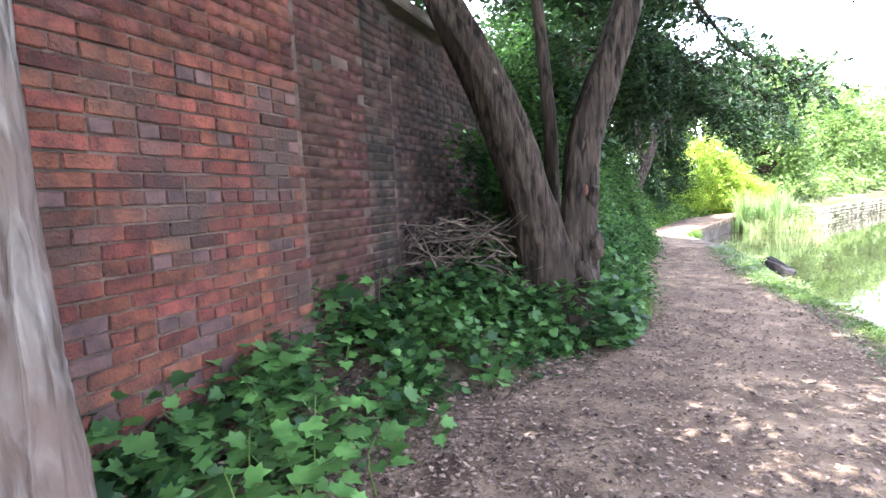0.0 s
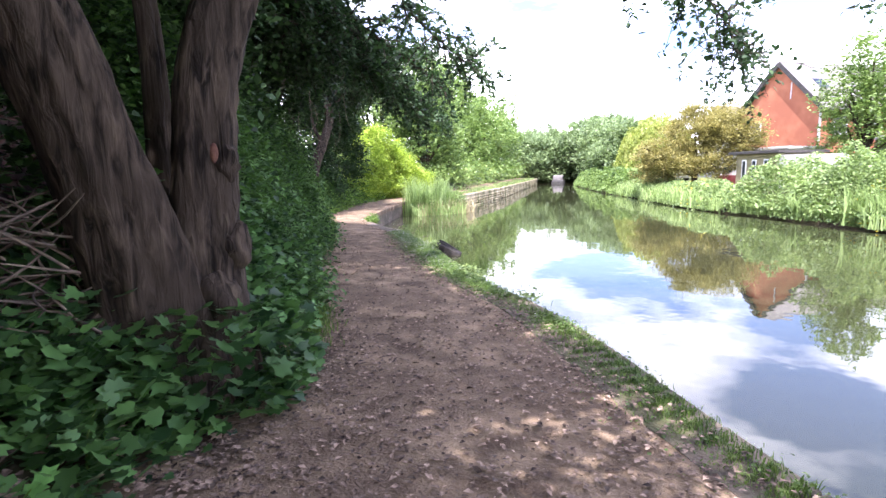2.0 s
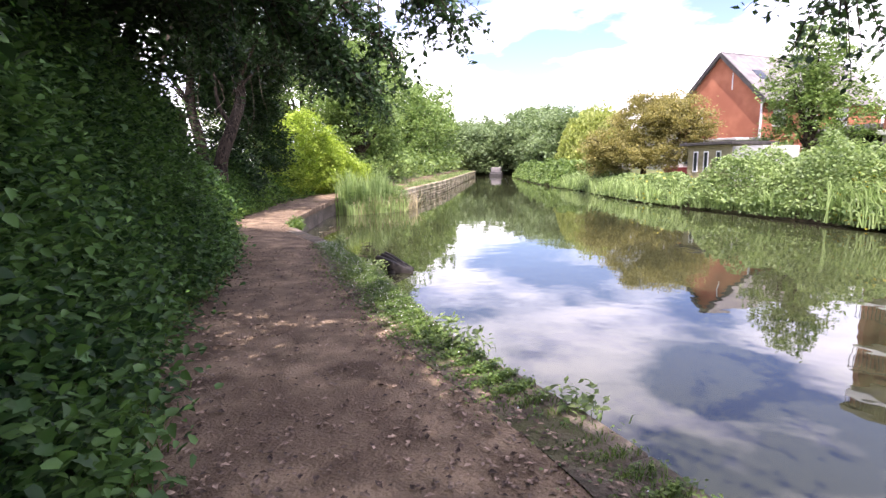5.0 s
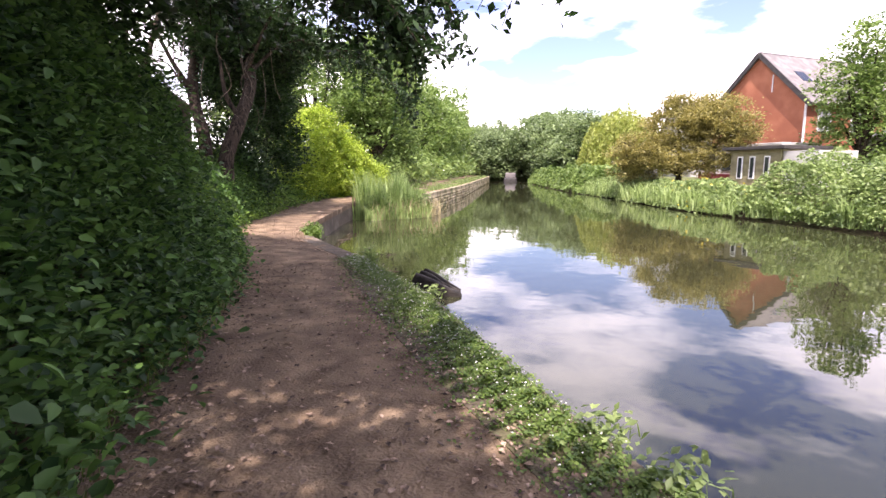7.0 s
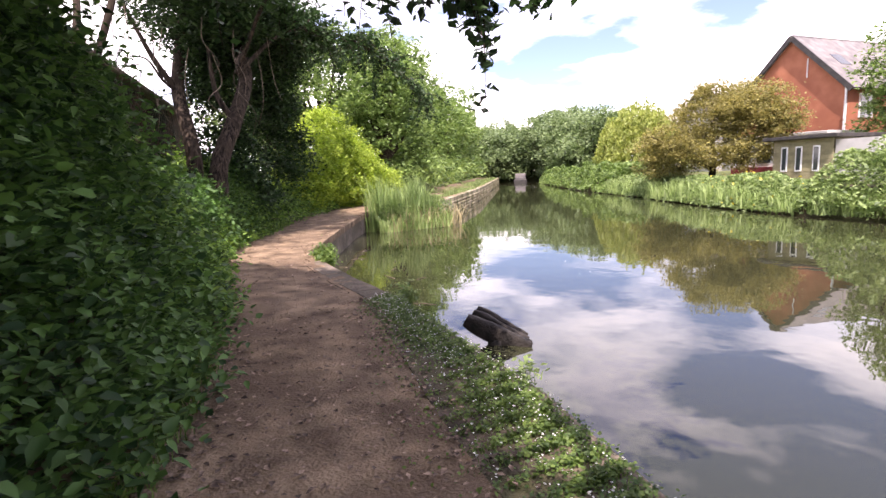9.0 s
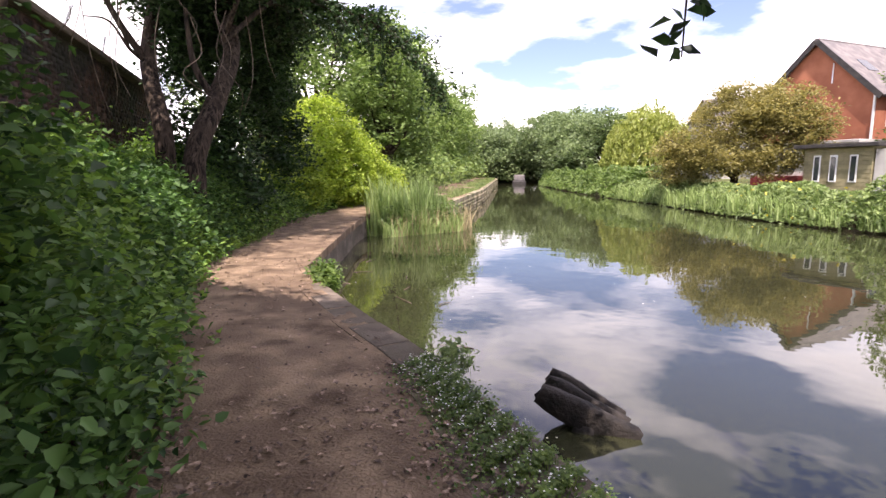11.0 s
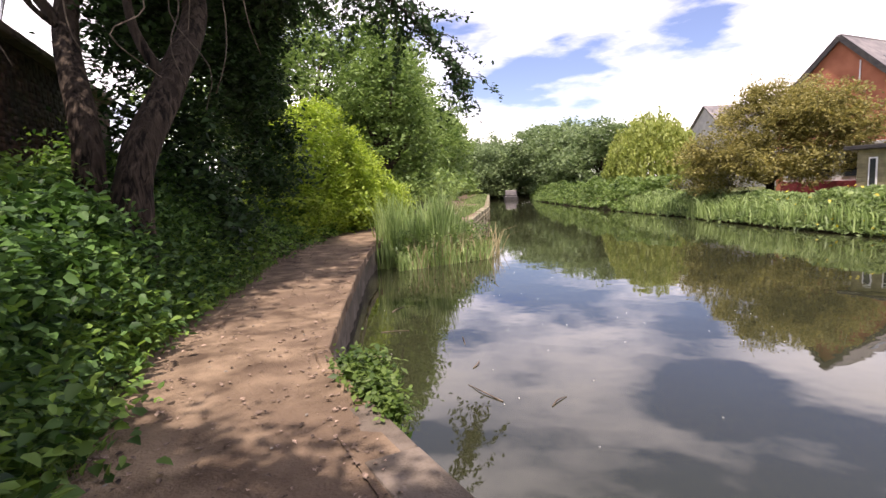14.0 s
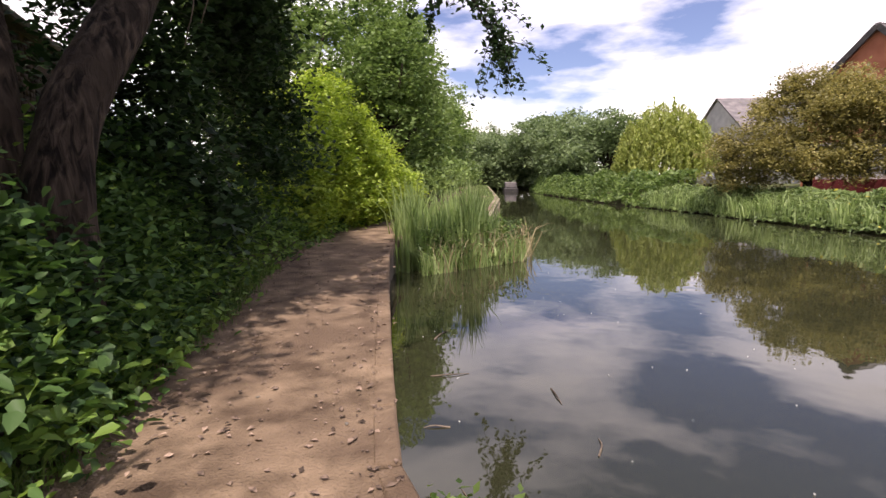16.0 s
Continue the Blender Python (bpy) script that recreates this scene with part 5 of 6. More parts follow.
leaf_litter()
verge_leaves("dead_leaves", 0.5, 5.4, 5200, 0.045, (0.02, 0.03), 1.6, M_LITTER, 16, "brown dead leaves on the bank under the tree", "leaves", up=1.6, per=4, tuft=0.12)
bank_plants("yellow_irises", -1, 9.0, 620, 0.1, 1.3, 1.3, M_IRIS, 54, "yellow iris flowers at the water edge")
bank_plants("yellow_irises", 14, 20, 50, 0.08, 0.9, 1.2, M_IRIS, 55, "a few yellow flowers at the water edge")


# ---- buildings on the far bank ----
def red_house():
    """Local x runs back along the ridge, local y along the gable to its left."""
    root = empty("red_house", 41.4, 20.2, 0.2, "tall red brick house with a steep grey tiled roof", "house", math.degrees(math.atan2(-0.298, 0.948)))
    hw, eave, apex, ln = 3.3, 5.1, 8.35, 13.0
    bm = bmesh.new()
    pts = [(-hw, 0), (hw, 0), (hw, eave), (0, apex), (-hw, eave)]
    a = [bm.verts.new((0, y, z)) for y, z in pts]
    b = [bm.verts.new((ln, y, z)) for y, z in pts]
    bm.faces.new(a[::-1])
    bm.faces.new(b)
    for i in range(5):
        bm.faces.new((a[i], a[(i + 1) % 5], b[(i + 1) % 5], b[i]))
    part("wall", bm, M_HBRICK, root)
    for s in (-1, 1):
        bm = bmesh.new()
        sl = math.hypot(hw + 0.3, (apex - eave) * (hw + 0.3) / hw)
        box(bm, -0.25, ln + 0.25, 0, sl, 0.0, 0.14)
        roof = part("roof", bm, M_SLATE, root, "grey tiled roof slope")
        ang = math.degrees(math.atan2(apex - eave, hw))
        if s > 0:
            roof.matrix_basis = pose(0, 0, apex + 0.02, -ang, 0, 0)
        else:
            roof.matrix_basis = pose(ln, 0, apex + 0.02, -ang, 0, 180)
        barge = part("bargeboard", boxed(-0.3, -0.22, 0, sl, -0.12, 0.16), M_DARKTRIM, root)
        barge.matrix_basis = pose(0, 0, apex + 0.02, -ang, 0, 0) if s > 0 else pose(-0.52, 0, apex + 0.02, -ang, 0, 180)
    part("ridge", boxed(-0.25, ln + 0.25, -0.12, 0.12, apex + 0.06, apex + 0.2, 0.03), M_SLATE, root)
    part("drainpipe", boxed(-0.1, 0.0, -hw + 0.03, -hw + 0.13, 0, eave), M_WHITE, root, "white drainpipe")
    part("aerial", boxed(-0.08, -0.03, -1.0, -0.95, 5.9, 7.0), M_WHITE, root, "thin white aerial pole")

    def window(x, y, z, w, h, side):
        win = new("window")
        child(win, root)
        if side:
            win.matrix_basis = pose(x, -hw, z)
        else:
            win.matrix_basis = pose(0, y, z, 0, 0, -90)
        part("window_frame", boxed(-w / 2 - 0.08, w / 2 + 0.08, -0.06, 0.02, -h / 2 - 0.08, h / 2 + 0.08, 0.01), M_WHITE, win, "white window frame")
        for sx in (-0.25, 0.25):
            part("pane", boxed(w * (sx - 0.22), w * (sx + 0.22), -0.075, -0.05, -h / 2, h / 2), M_GLASS, win)

    for x in (1.6, 4.8, 8.2):
        window(x, 0, 4.0, 1.1, 1.2, True)
        window(x, 0, 1.4, 1.1, 1.3, True)
    window(0, 1.7, 3.9, 0.7, 1.0, False)
    rl = part("rooflight", boxed(1.2, 2.1, -0.5, 0.5, 0.0, 0.08), M_GLASS, root, "glazed rooflight")
    rl.matrix_basis = pose(0, -1.7, apex - 1.53, 44.5, 0, 0)


red_house()


def far_house(x, y, rz, ln, hw, eave, apex, label):
    root = empty("far_house", x, y, 0.2, label, "house", rz)
    bm = bmesh.new()
    pts = [(-hw, 0), (hw, 0), (hw, eave), (0, apex), (-hw, eave)]
    a = [bm.verts.new((0, yy, z)) for yy, z in pts]
    b = [bm.verts.new((ln, yy, z)) for yy, z in pts]
    bm.faces.new(a[::-1])
    bm.faces.new(b)
    for i in range(5):
        bm.faces.new((a[i], a[(i + 1) % 5], b[(i + 1) % 5], b[i]))
    part("wall", bm, M_RENDER, root)
    ang = math.degrees(math.atan2(apex - eave, hw))
    sl = math.hypot(hw, apex - eave) * 1.08
    for s in (0, 1):
        roof = part("roof", boxed(-0.2, ln + 0.2, 0, sl, 0, 0.12), M_SLATE, root)
        roof.matrix_basis = pose(0, 0, apex + 0.02, -ang, 0, 0) if s else pose(ln, 0, apex + 0.02, -ang, 0, 180)
    dormer = part("dormer", boxed(ln * 0.35, ln * 0.35 + 1.3, -hw * 0.85, -hw * 0.2, eave + 0.5, eave + 1.7), M_WHITE, root, "small white dormer")
    part("pane", boxed(ln * 0.35 + 0.2, ln * 0.35 + 1.1, -hw * 0.85 - 0.02, -hw * 0.85 + 0.02, eave + 0.7, eave + 1.5), M_GLASS, dormer)


far_house(56, 33, -40, 12, 4, 4.6, 7.6, "pale house with a grey roof and dormer")
far_house(52, 26.5, -35, 9, 4, 4.4, 7.2, "pale house with a grey tiled roof")


def lodge():
    """A boarded garden room; local x runs along its canal face."""
    root = empty("garden_lodge", 31.1, 17.5, 0.2, "olive boarded garden lodge with narrow windows", "shed", math.degrees(math.atan2(-0.957, -0.298)))
    ln, dp, h = 2.6, 3.0, 1.95
    part("frame", boxed(0.03, ln - 0.03, 0.03, dp, 0, h), M_SHED, root)
    for k in range(11):
        part("board", boxed(0, ln, -0.012, 0.03, k * h / 11 + 0.006, (k + 1) * h / 11 - 0.006, 0.006), M_SHED, root)
    for k in range(11):
        part("board", boxed(-0.012, 0.03, 0.032, dp, k * h / 11 + 0.006, (k + 1) * h / 11 - 0.006, 0.006), M_SHED, root)
    part("roof", boxed(-0.35, ln + 0.3, -0.3, dp + 0.2, h, h + 0.16, 0.02), M_DARKTRIM, root, "flat dark overhanging roof")
    for x in (0.55, 1.2, 1.95):
        win = part("window_frame", boxed(x - 0.15, x + 0.15, -0.05, -0.014, 0.55, 1.65, 0.008), M_WHITE, root, "white narrow window frame")
        part("pane", boxed(x - 0.095, x + 0.095, -0.058, -0.05, 0.61, 1.59), M_GLASS, win)
    part("side_wall", boxed(ln + 0.02, ln + 1.6, 0.1, dp - 0.2, 0, 1.85), M_RENDER, root, "pale grey side wall")


lodge()


def bungalow_front():
    """The low white-windowed extension between the bronze tree and the lodge."""
    root = empty("conservatory", 36.45, 21.5, 0.2, "low extension with maroon base and white windows", "house", math.degrees(math.atan2(-0.957, -0.298)))
    part("base", boxed(0, 5.2, 0, 3, 0, 0.75), M_MAROON, root, "maroon painted base")
    part("wall", boxed(0.05, 5.15, 0.1, 3, 0.75, 2.3), M_WHITE, root)
    for k in range(4):
        part("pane", boxed(0.35 + k * 1.25, 1.1 + k * 1.25, 0.06, 0.12, 0.95, 1.95), M_GLASS, root)
    part("roof", boxed(-0.2, 5.4, -0.2, 3.1, 2.3, 2.45, 0.02), M_RENDER, root)


bungalow_front()


def flats():
    """A brick block of flats with balconies; local x along its canal face."""
    root = empty("flats", 39.05, 10.7, 0.2, "red brick block of flats with corner balconies", "flats", math.degrees(math.atan2(-0.957, -0.298)))
    part("wall", boxed(2.7, 14, 0, 9, 2.4, 11.6), M_FBRICK, root)
    part("wall", boxed(0.3, 2.7, 1.6, 9, 2.4, 11.6), M_FBRICK, root)
    part("wall", boxed(0, 0.3, 0.1, 9, 2.4, 11.6), M_FBRICK, root)
    part("ground_floor", boxed(0, 14, 0.15, 9, 0, 2.38), M_RENDER, root, "pale rendered ground floor")
    part("roof", boxed(-0.3, 14.3, -0.4, 9.3, 11.6, 11.85, 0.02), M_DARKTRIM, root, "dark flat roof")
    for k in range(4):
        z = 2.4 + k * 2.75
        bal = part("balcony", boxed(-0.1, 2.8, -0.35, 1.6, z, z + 0.24, 0.02), M_WHITE, root, "white balcony slab")
        for i in range(15):
            part("baluster", boxed(-0.06 + i * 0.2, -0.035 + i * 0.2, -0.32, -0.29, z + 0.24, z + 1.2), M_DARKTRIM, bal)
        part("rail", boxed(-0.08, 2.78, -0.33, -0.28, z + 1.2, z + 1.25), M_DARKTRIM, bal)
        frame_ob = part("balcony_door", boxed(1.5, 2.6, 1.55, 1.6, z + 0.25, z + 2.25), M_WHITE, bal, "white balcony door frame")
        part("pane", boxed(1.62, 2.48, 1.535, 1.55, z + 0.37, z + 2.13), M_GLASS, frame_ob)
        for x in (4.2, 6.9, 9.6, 12.3):
            win = part("window", boxed(x - 0.65, x + 0.65, -0.05, 0.02, z + 0.75, z + 2.15, 0.01) if k < 3 else boxed(x - 0.65, x + 0.65, -0.05, 0.02, z - 1.6, z - 0.9, 0.01), M_WHITE, root)
            lo, hi = (z + 0.85, z + 2.05) if k < 3 else (z - 1.5, z - 1.0)
            for sx in (-0.3, 0.3):
                part("pane", boxed(x + sx - 0.26, x + sx + 0.26, -0.06, -0.045, lo, hi), M_GLASS, win)


flats()


def carport():
    """The low shelter between the red house and the flats; local x along its canal face."""
    root = empty("carport", 42.9, 14.9, 0.2, "low pale carport with a dark open front", "carport", math.degrees(math.atan2(-0.957, -0.298)))
    part("back_wall", boxed(0, 4.6, 3.6, 3.8, 0, 2.9), M_DARKTRIM, root, "dark back wall")
    part("side_wall", boxed(0, 0.2, 0, 3.6, 0, 2.9), M_RENDER, root)
    part("side_wall", boxed(4.4, 4.6, 0, 3.6, 0, 2.9), M_RENDER, root)
    part("roof", boxed(-0.2, 4.8, -0.3, 4.0, 2.9, 3.15, 0.02), M_RENDER, root, "pale flat roof")
    part("rail", boxed(0.2, 4.4, 0.0, 0.08, 0.75, 0.95, 0.01), M_WHITE, root, "pale rail across the opening")


carport()


def car(x, y, rz, paint, label):
    root = empty("parked_car", x, y, 0.3, label, "car", rz)
    bm = bmesh.new()
    prof = [(-2.0, 0.3), (2.0, 0.3), (2.05, 0.6), (1.9, 0.85), (1.0, 0.98), (0.45, 1.42), (-1.3, 1.45), (-1.95, 0.95), (-2.05, 0.6)]
    a = [bm.verts.new((px, -0.82, pz)) for px, pz in prof]
    b = [bm.verts.new((px, 0.82, pz)) for px, pz in prof]
    bm.faces.new(a)
    bm.faces.new(b[::-1])
    for i in range(len(prof)):
        j = (i + 1) % len(prof)
        bm.faces.new((a[j], a[i], b[i], b[j]))
    bmesh.ops.bevel(bm, geom=bm.edges[:], offset=0.06, segments=2, affect="EDGES")
    part("body", bm, paint, root)
    for s in (-1, 1):
        part("side_window", boxed(-1.2, 0.5, 0.815 * s - 0.01, 0.815 * s + 0.01, 1.0, 1.36, 0.004), M_GLASS, root)
        for wx in (-1.25, 1.25):
            bm = bmesh.new()
            bmesh.ops.create_cone(bm, cap_ends=True, segments=20, radius1=0.32, radius2=0.32, depth=0.2, matrix=pose(0, 0, 0, 90))
            wheel = part("wheel", bm, M_TYRE, root)
            wheel.matrix_basis = pose(wx, 0.76 * s, 0.32)
            bm = bmesh.new()
            bmesh.ops.create_cone(bm, cap_ends=True, segments=16, radius1=0.19, radius2=0.17, depth=0.22, matrix=pose(0, 0, 0, 90))
            part("rim", bm, M_STEEL, wheel)
        part("headlight", boxed(1.98, 2.03, 0.55 * s - 0.15, 0.55 * s + 0.15, 0.62, 0.76, 0.01), M_WHITE, root)
    return root


car(46.5, 31.5, 60, M_STEEL, "silver parked car under the willow")


def narrowboat():
    root = empty("narrowboat", 65.2, 64.4, -0.6, "grey narrowboat moored at the canal bend", "boat", 42)
    part("hull", boxed(-4, 4, -1.0, 1.0, -0.2, 0.55, 0.15), M_DARKTRIM, root)
    part("cabin", boxed(-3, 2.2, -0.8, 0.8, 0.55, 1.35, 0.08), M_SLATE, root)
    for k in range(4):
        part("window", boxed(-2.5 + k * 1.2, -1.8 + k * 1.2, -0.82, -0.79, 0.8, 1.15), M_GLASS, root)


narrowboat()


# ---- small things by the towpath ----
def beam(a, b, w, h, seed):
    """A rotten squared beam: uneven sides, broken end."""
    rng = np.random.default_rng(seed)
    p = np.linspace(a, b, 9)
    d = (np.array(b) - np.array(a)) / np.linalg.norm(np.array(b) - np.array(a))
    s = np.cross(d, (0, 0, 1.0))
    s /= np.linalg.norm(s)
    t = np.cross(s, d)
    prof = np.array([(-1, -0.8), (-0.7, -1), (0.7, -1), (1, -0.7), (1, 0.75), (0.6, 1), (-0.75, 1), (-1, 0.7)])
    v = []
    for i, q in enumerate(p):
        k = 1.0 if i < 7 else (0.93 if i == 7 else 0.72)
        jit = rng.normal(0, 0.05, prof.shape)
        pr = (prof + jit) * k
        v.append(q + pr[:, 0:1] * s * w / 2 + pr[:, 1:2] * t * h / 2 + d * rng.normal(0, 0.012, (8, 1)))
    n = 8
    i, j = np.meshgrid(np.arange(8), np.arange(n), indexing="ij")
    f = np.stack([i * n + j, i * n + (j + 1) % n, (i + 1) * n + (j + 1) % n, (i + 1) * n + j], -1).reshape(-1, 4)
    v = np.concatenate(v)
    caps = np.array([[0, 7, 6, 1], [1, 6, 5, 2], [2, 5, 4, 3]])
    return v, np.concatenate([f, caps, caps[:, ::-1] + 64])


def water_timbers():
    root = empty("broken_timber", 7.62, 12.27, -0.6, "blackened broken timber standing in the canal", "timber")
    for k, (a, b, w, h) in enumerate((((0.2, -0.36, -0.05), (-0.2, 0.2, 0.25), 0.12, 0.2), ((0.3, -0.22, -0.04), (-0.06, 0.26, 0.28), 0.075, 0.17), ((0.4, -0.12, -0.04), (0.07, 0.32, 0.29), 0.07, 0.16))):
        v, f = beam(a, b, w, h, k)
        child(mesh_from("beam", v, f, M_ROT), root)
    v, f = beam((0.02, -0.1, -0.6), (0.0, -0.06, 0.05), 0.2, 0.2, 9)
    child(mesh_from("post", v, f, M_ROT), root)


water_timbers()


def brush_pile():
    root = empty("brush_pile", 0.2, 5.05, 0.72, "heap of dead grey branches against the tree", "branches")
    rng = random.Random(6)
    for k in range(170):
        a, b = rng.uniform(0, 6.28), rng.uniform(-0.15, 0.75)
        ln = rng.uniform(0.35, 0.85)
        c = Vector((rng.uniform(-0.6, 0.35), rng.uniform(-0.3, 0.3), rng.uniform(-0.1, 0.5)))
        d = Vector((math.cos(a), math.sin(a) * 0.6, b)).normalized() * ln
        n = Vector((rng.uniform(-0.08, 0.08), rng.uniform(-0.08, 0.08), rng.uniform(-0.05, 0.08)))
        v, f = tube(curve_pts([tuple(c - d * 0.5), tuple(c + n), tuple(c + d * 0.5)], 6), (0.0085, 0.007, 0.003), 5, 0.1, k)
        child(mesh_from("branch", v, f, M_TWIG), root)


brush_pile()


def edge_weed(x, y, z, n, r, h, seed, label):
    """A clump of weeds that hangs over the canal's edge."""
    root = empty("edge_weed", x, y, z, label, "plant", group="weeds on the canal edge")
    rng = np.random.default_rng(seed)
    p = rng.normal(0, 1, (n, 3)) * np.array([r, r, h * 0.4]) + np.array([0, 0, h * 0.5])
    v, f = leaf_mesh(p, 0.035, rng, 0.6, 1.7)
    child(tagged(mesh_from("foliage", v, f, M_GRASS if y > 15 else M_BANKLEAF), kind="stuff"), root)
    q = rng.normal(0, 1, (n // 4, 3)) * np.array([r, r, 0])
    v, f = blades(q + np.array([0, 0, -0.02]), h, 0.004, rng, 0.6)
    child(tagged(mesh_from("grass_tuft", v, f, M_GRASS), kind="stuff"), root)


for k, (x, y, z, n, r, h) in enumerate([(7.38, 15.75, -0.03, 420, 0.07, 0.14), (7.5, 16.05, -0.03, 520, 0.09, 0.18), (7.56, 16.4, -0.06, 260, 0.06, 0.12), (7.3, 15.5, -0.06, 260, 0.06, 0.12),
                                       (4.62, 6.0, -0.07, 120, 0.08, 0.13), (4.85, 7.2, -0.06, 130, 0.07, 0.12), (5.0, 7.65, -0.06, 110, 0.07, 0.12), (6.2, 10.5, -0.07, 60, 0.05, 0.09), (6.82, 12.78, -0.08, 240, 0.07, 0.16)]):
    edge_weed(x, y, z, n, r, h, 200 + k, "green weeds growing over the canal edge")


def seedling(x, y, z, h, leaves, size, seed):
    """A young broad-leaved plant: a thin stem with large lobed leaves on stalks."""
    root = empty("seedling", x, y, z, "young green seedling with broad lobed leaves", "plant", group="seedlings below the wall")
    rng = np.random.default_rng(seed)
    lines = [tube(curve_pts([(0, 0, -0.05), (rng.normal(0, 0.03), rng.normal(0, 0.03), h * 0.6), (rng.normal(0, 0.06), rng.normal(0, 0.06), h)], 6), (0.006, 0.003), 5, 0, 1)]
    spots = []
    for k in range(leaves):
        a, t = k * 2.4 + rng.uniform(0, 0.6), 0.35 + 0.65 * k / leaves
        r = (0.09 + 0.11 * rng.uniform()) * (1.25 - 0.5 * t)
        tip = (r * math.cos(a), r * math.sin(a), h * t + rng.uniform(0, 0.05))
        spots.append((tip, a))
    v, f = joined(lines)
    child(mesh_from("stem", v, f, M_GRASS), root)
    if "leaf" not in bpy.data.meshes:
        w = np.concatenate([np.concatenate([LOBES, (0.22 * np.abs(LOBES[:, 0:1]) - 0.1 * LOBES[:, 1:2] ** 2)], 1), np.zeros((1, 3))])
        g = np.array([(12, i, (i + 1) % 12) for i in range(12)])
        w = np.concatenate([w, np.array([(0.03, -0.5, 0.0), (-0.03, -0.5, 0.0), (0.0, -1.5, -0.35)])])
        g = np.concatenate([g, np.array([[len(w) - 3, len(w) - 2, len(w) - 1], [0, len(w) - 3, len(w) - 2]])])
        ob = mesh_from("leaf", w, g, M_SEED)
        bpy.data.objects.remove(ob)
    me = bpy.data.meshes["leaf"]
    for tip, a in spots:
        ob = child(new("leaf", me), root)
        s = size * rng.uniform(0.7, 1.25)
        ob.matrix_basis = pose(*tip, rng.uniform(-28, 28), rng.uniform(-28, 28), math.degrees(a) - 90 + rng.uniform(-25, 25)) @ Matrix.Diagonal((s, s, s, 1))


M_SEED = mat("seedling_leaf", (0.05, 0.13, 0.028), (0.12, 0.25, 0.06), 9, 0.45, 0.15, 60, random_by="object", spread=0.35)
for k, (x, y, h, n) in enumerate([(-0.98, 2.25, 0.42, 14), (-1.05, 2.6, 0.5, 15), (-0.75, 2.75, 0.34, 12), (-0.95, 3.0, 0.36, 12), (-0.6, 3.15, 0.28, 11), (-0.82, 3.45, 0.34, 12), (-0.5, 3.75, 0.36, 13), (-0.62, 4.05, 0.55, 14), (-0.15, 4.0, 0.3, 12), (0.1, 4.35, 0.34, 12),
                                  (0.35, 4.0, 0.22, 10), (-0.3, 4.45, 0.4, 13), (0.55, 4.4, 0.28, 11), (-0.25, 3.4, 0.16, 8), (0.25, 3.75, 0.14, 8), (-0.85, 1.75, 0.5, 14), (-0.65, 2.05, 0.42, 13), (-0.45, 2.4, 0.3, 12), (-0.55, 1.65, 0.36, 12), (-0.75, 2.35, 0.55, 15), (-0.2, 2.9, 0.2, 9)]):
    zz = float(max(0.0, bank_height(np.array([x]), np.array([y]))[0])) + 0.03
    seedling(x, y, zz, h, n, 0.095 if k < 15 else 0.11, 300 + k)


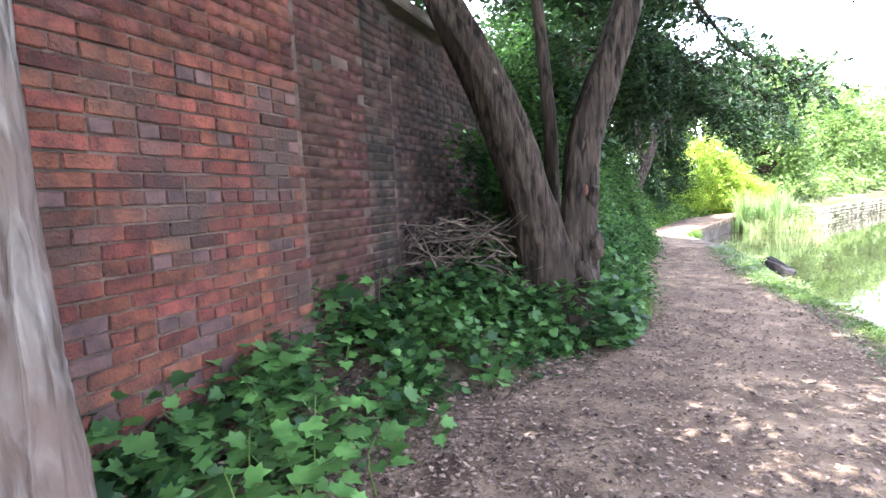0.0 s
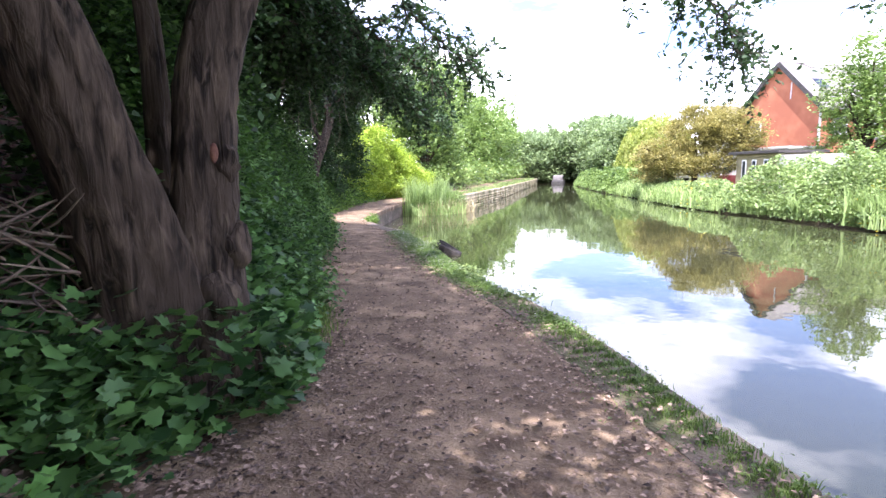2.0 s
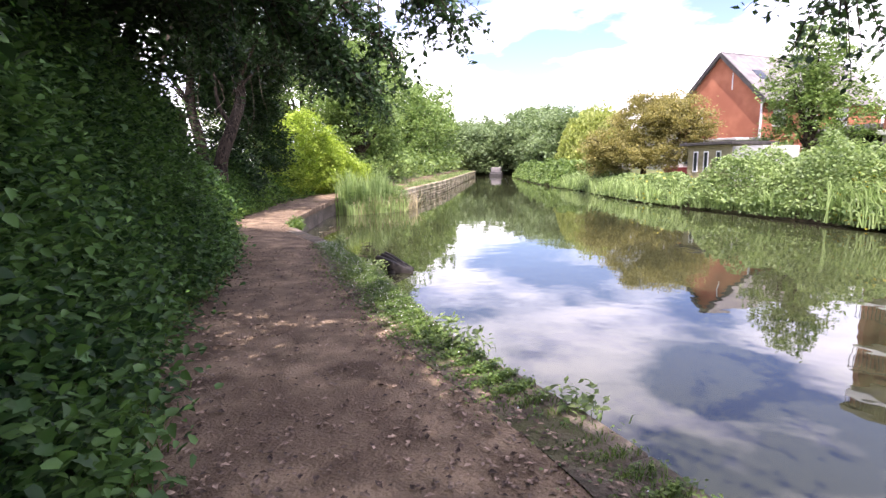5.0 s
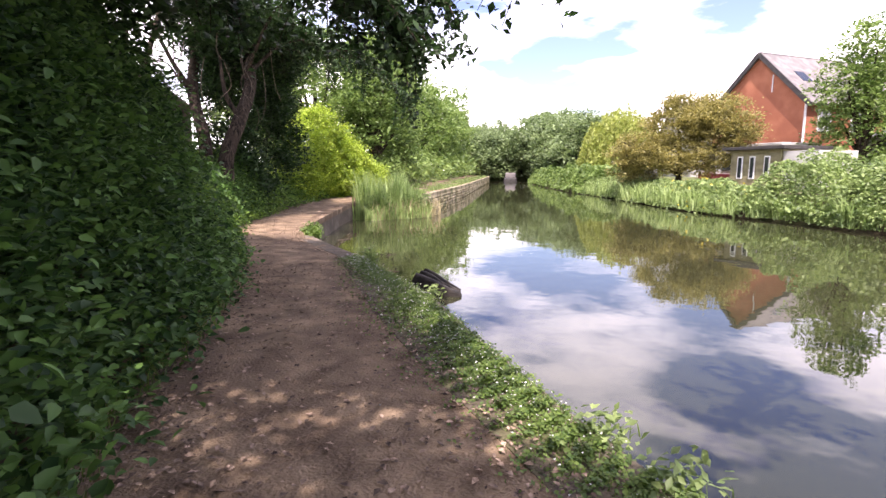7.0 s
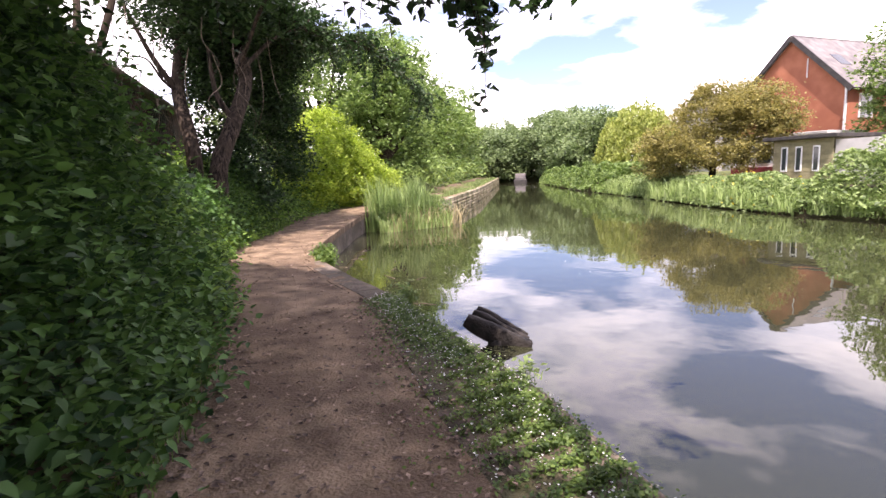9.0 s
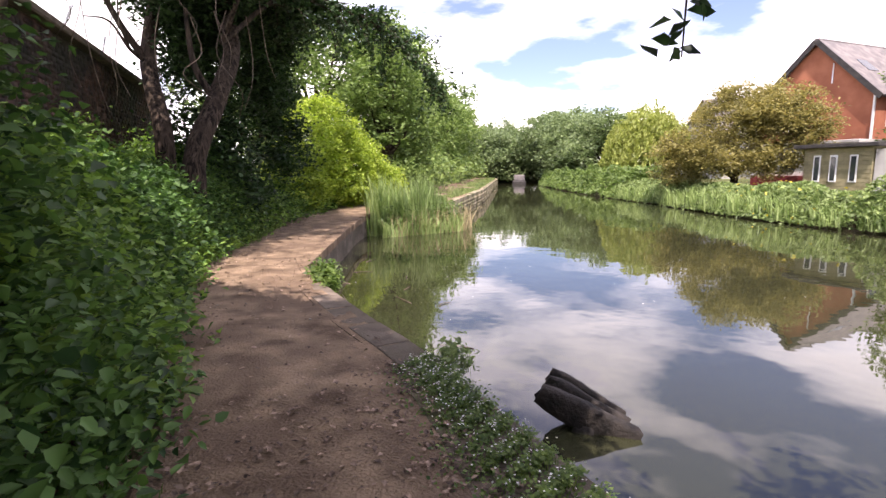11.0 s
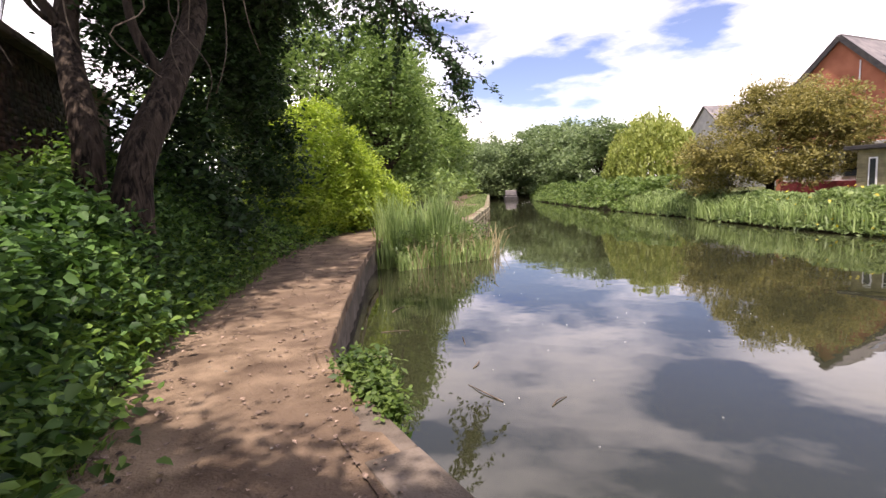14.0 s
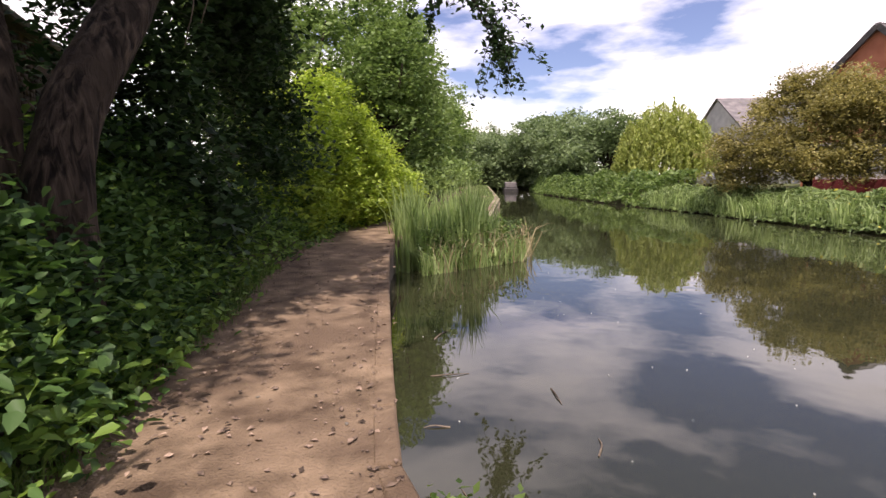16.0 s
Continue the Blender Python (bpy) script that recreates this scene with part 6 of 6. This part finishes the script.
def floating_bits():
    rng = random.Random(8)
    for k, (x, y) in enumerate([(8.9, 16.3), (9.4, 16.9), (9.9, 17.6), (8.3, 17.0), (9.2, 15.7), (8.8, 17.9), (10.4, 19.6), (8.1, 14.2), (9.6, 18.6)]):
        a, ln = rng.uniform(0, 6.28), rng.uniform(0.08, 0.26)
        d = Vector((math.cos(a), math.sin(a), 0)) * ln
        v, f = tube(curve_pts([tuple(-d), (rng.uniform(-0.02, 0.02), rng.uniform(-0.02, 0.02), 0.012), tuple(d)], 6), (0.007, 0.006, 0.003), 5, 0.1, k)
        ob = mesh_from("floating_twig", v, f, M_TWIG)
        ob.matrix_basis = pose(x, y, WATER_Z + 0.002)
        tagged(ob, "thin twig floating on the canal water", "twig", "twigs on the water")
    g = np.random.default_rng(13)
    n = 70
    p = np.stack([g.uniform(6.9, 13, n), g.uniform(12, 22, n), np.full(n, WATER_Z + 0.006)], 1)
    p[:, 0] += 0.42 * (p[:, 1] - 12) * 0.6 + 0.6
    v, f = leaf_mesh(p, 0.015, g, 6.0, 1.5)
    tagged(mesh_from("floating_leaves", v, f, M_FLOWER), "pale petals and seeds floating on the canal", "leaves", kind="stuff")


floating_bits()


def path_stones():
    rng = random.Random(14)
    for k in range(26):
        i = rng.randrange(len(L_LINE))
        while not 1.5 < L_LINE[i][1] < 20:
            i = rng.randrange(len(L_LINE))
        u = rng.uniform(0.15, 0.95)
        p = L_LINE[i] * (1 - u) + G_LINE[i] * u
        bm = bmesh.new()
        bmesh.ops.create_icosphere(bm, subdivisions=1, radius=1)
        for vv in bm.verts:
            vv.co *= rng.uniform(0.75, 1.2)
        me = bpy.data.meshes.new("pebble")
        bm.to_mesh(me)
        bm.free()
        me.materials.append(M_PEBBLE)
        s = rng.uniform(0.006, 0.013)
        ob = new("pebble", me)
        ob.matrix_basis = pose(p[0], p[1], 0.012 + 0.03 * (1 - u), 0, 0, rng.uniform(0, 360)) @ Matrix.Diagonal((s * 1.4, s, s * 0.6, 1))
        tagged(ob, "small pale pebble lying on the towpath", "pebble", "pebbles on the towpath")


path_stones()


def wall_wire():
    """Bent posts with strands of wire along the top of the old wall."""
    root = empty("wire_fence", WALL_O.x, WALL_O.y, 3.33, "rusty wire strands on posts above the brick wall", "fence", WALL_ANG)
    for k in range(7):
        x = 14.0 + k * 1.9
        post = part("post", boxed(-0.015, 0.015, 0.15, 0.18, 0, 0.42, 0.004), M_STEEL, root)
        post.matrix_basis = pose(x, 0, 0, 14 + (k % 3) * 5, 0, 0)
    for j in range(3):
        pts = [(14.0 + 0.95 * i, 0.1 - 0.03 * j, 0.14 + 0.12 * j - (0.035 if i % 2 else 0.0)) for i in range(13)]
        v, f = tube(np.array(pts), (0.004, 0.004), 4, 0, j)
        child(mesh_from("wire", v, f, M_STEEL), root)


wall_wire()
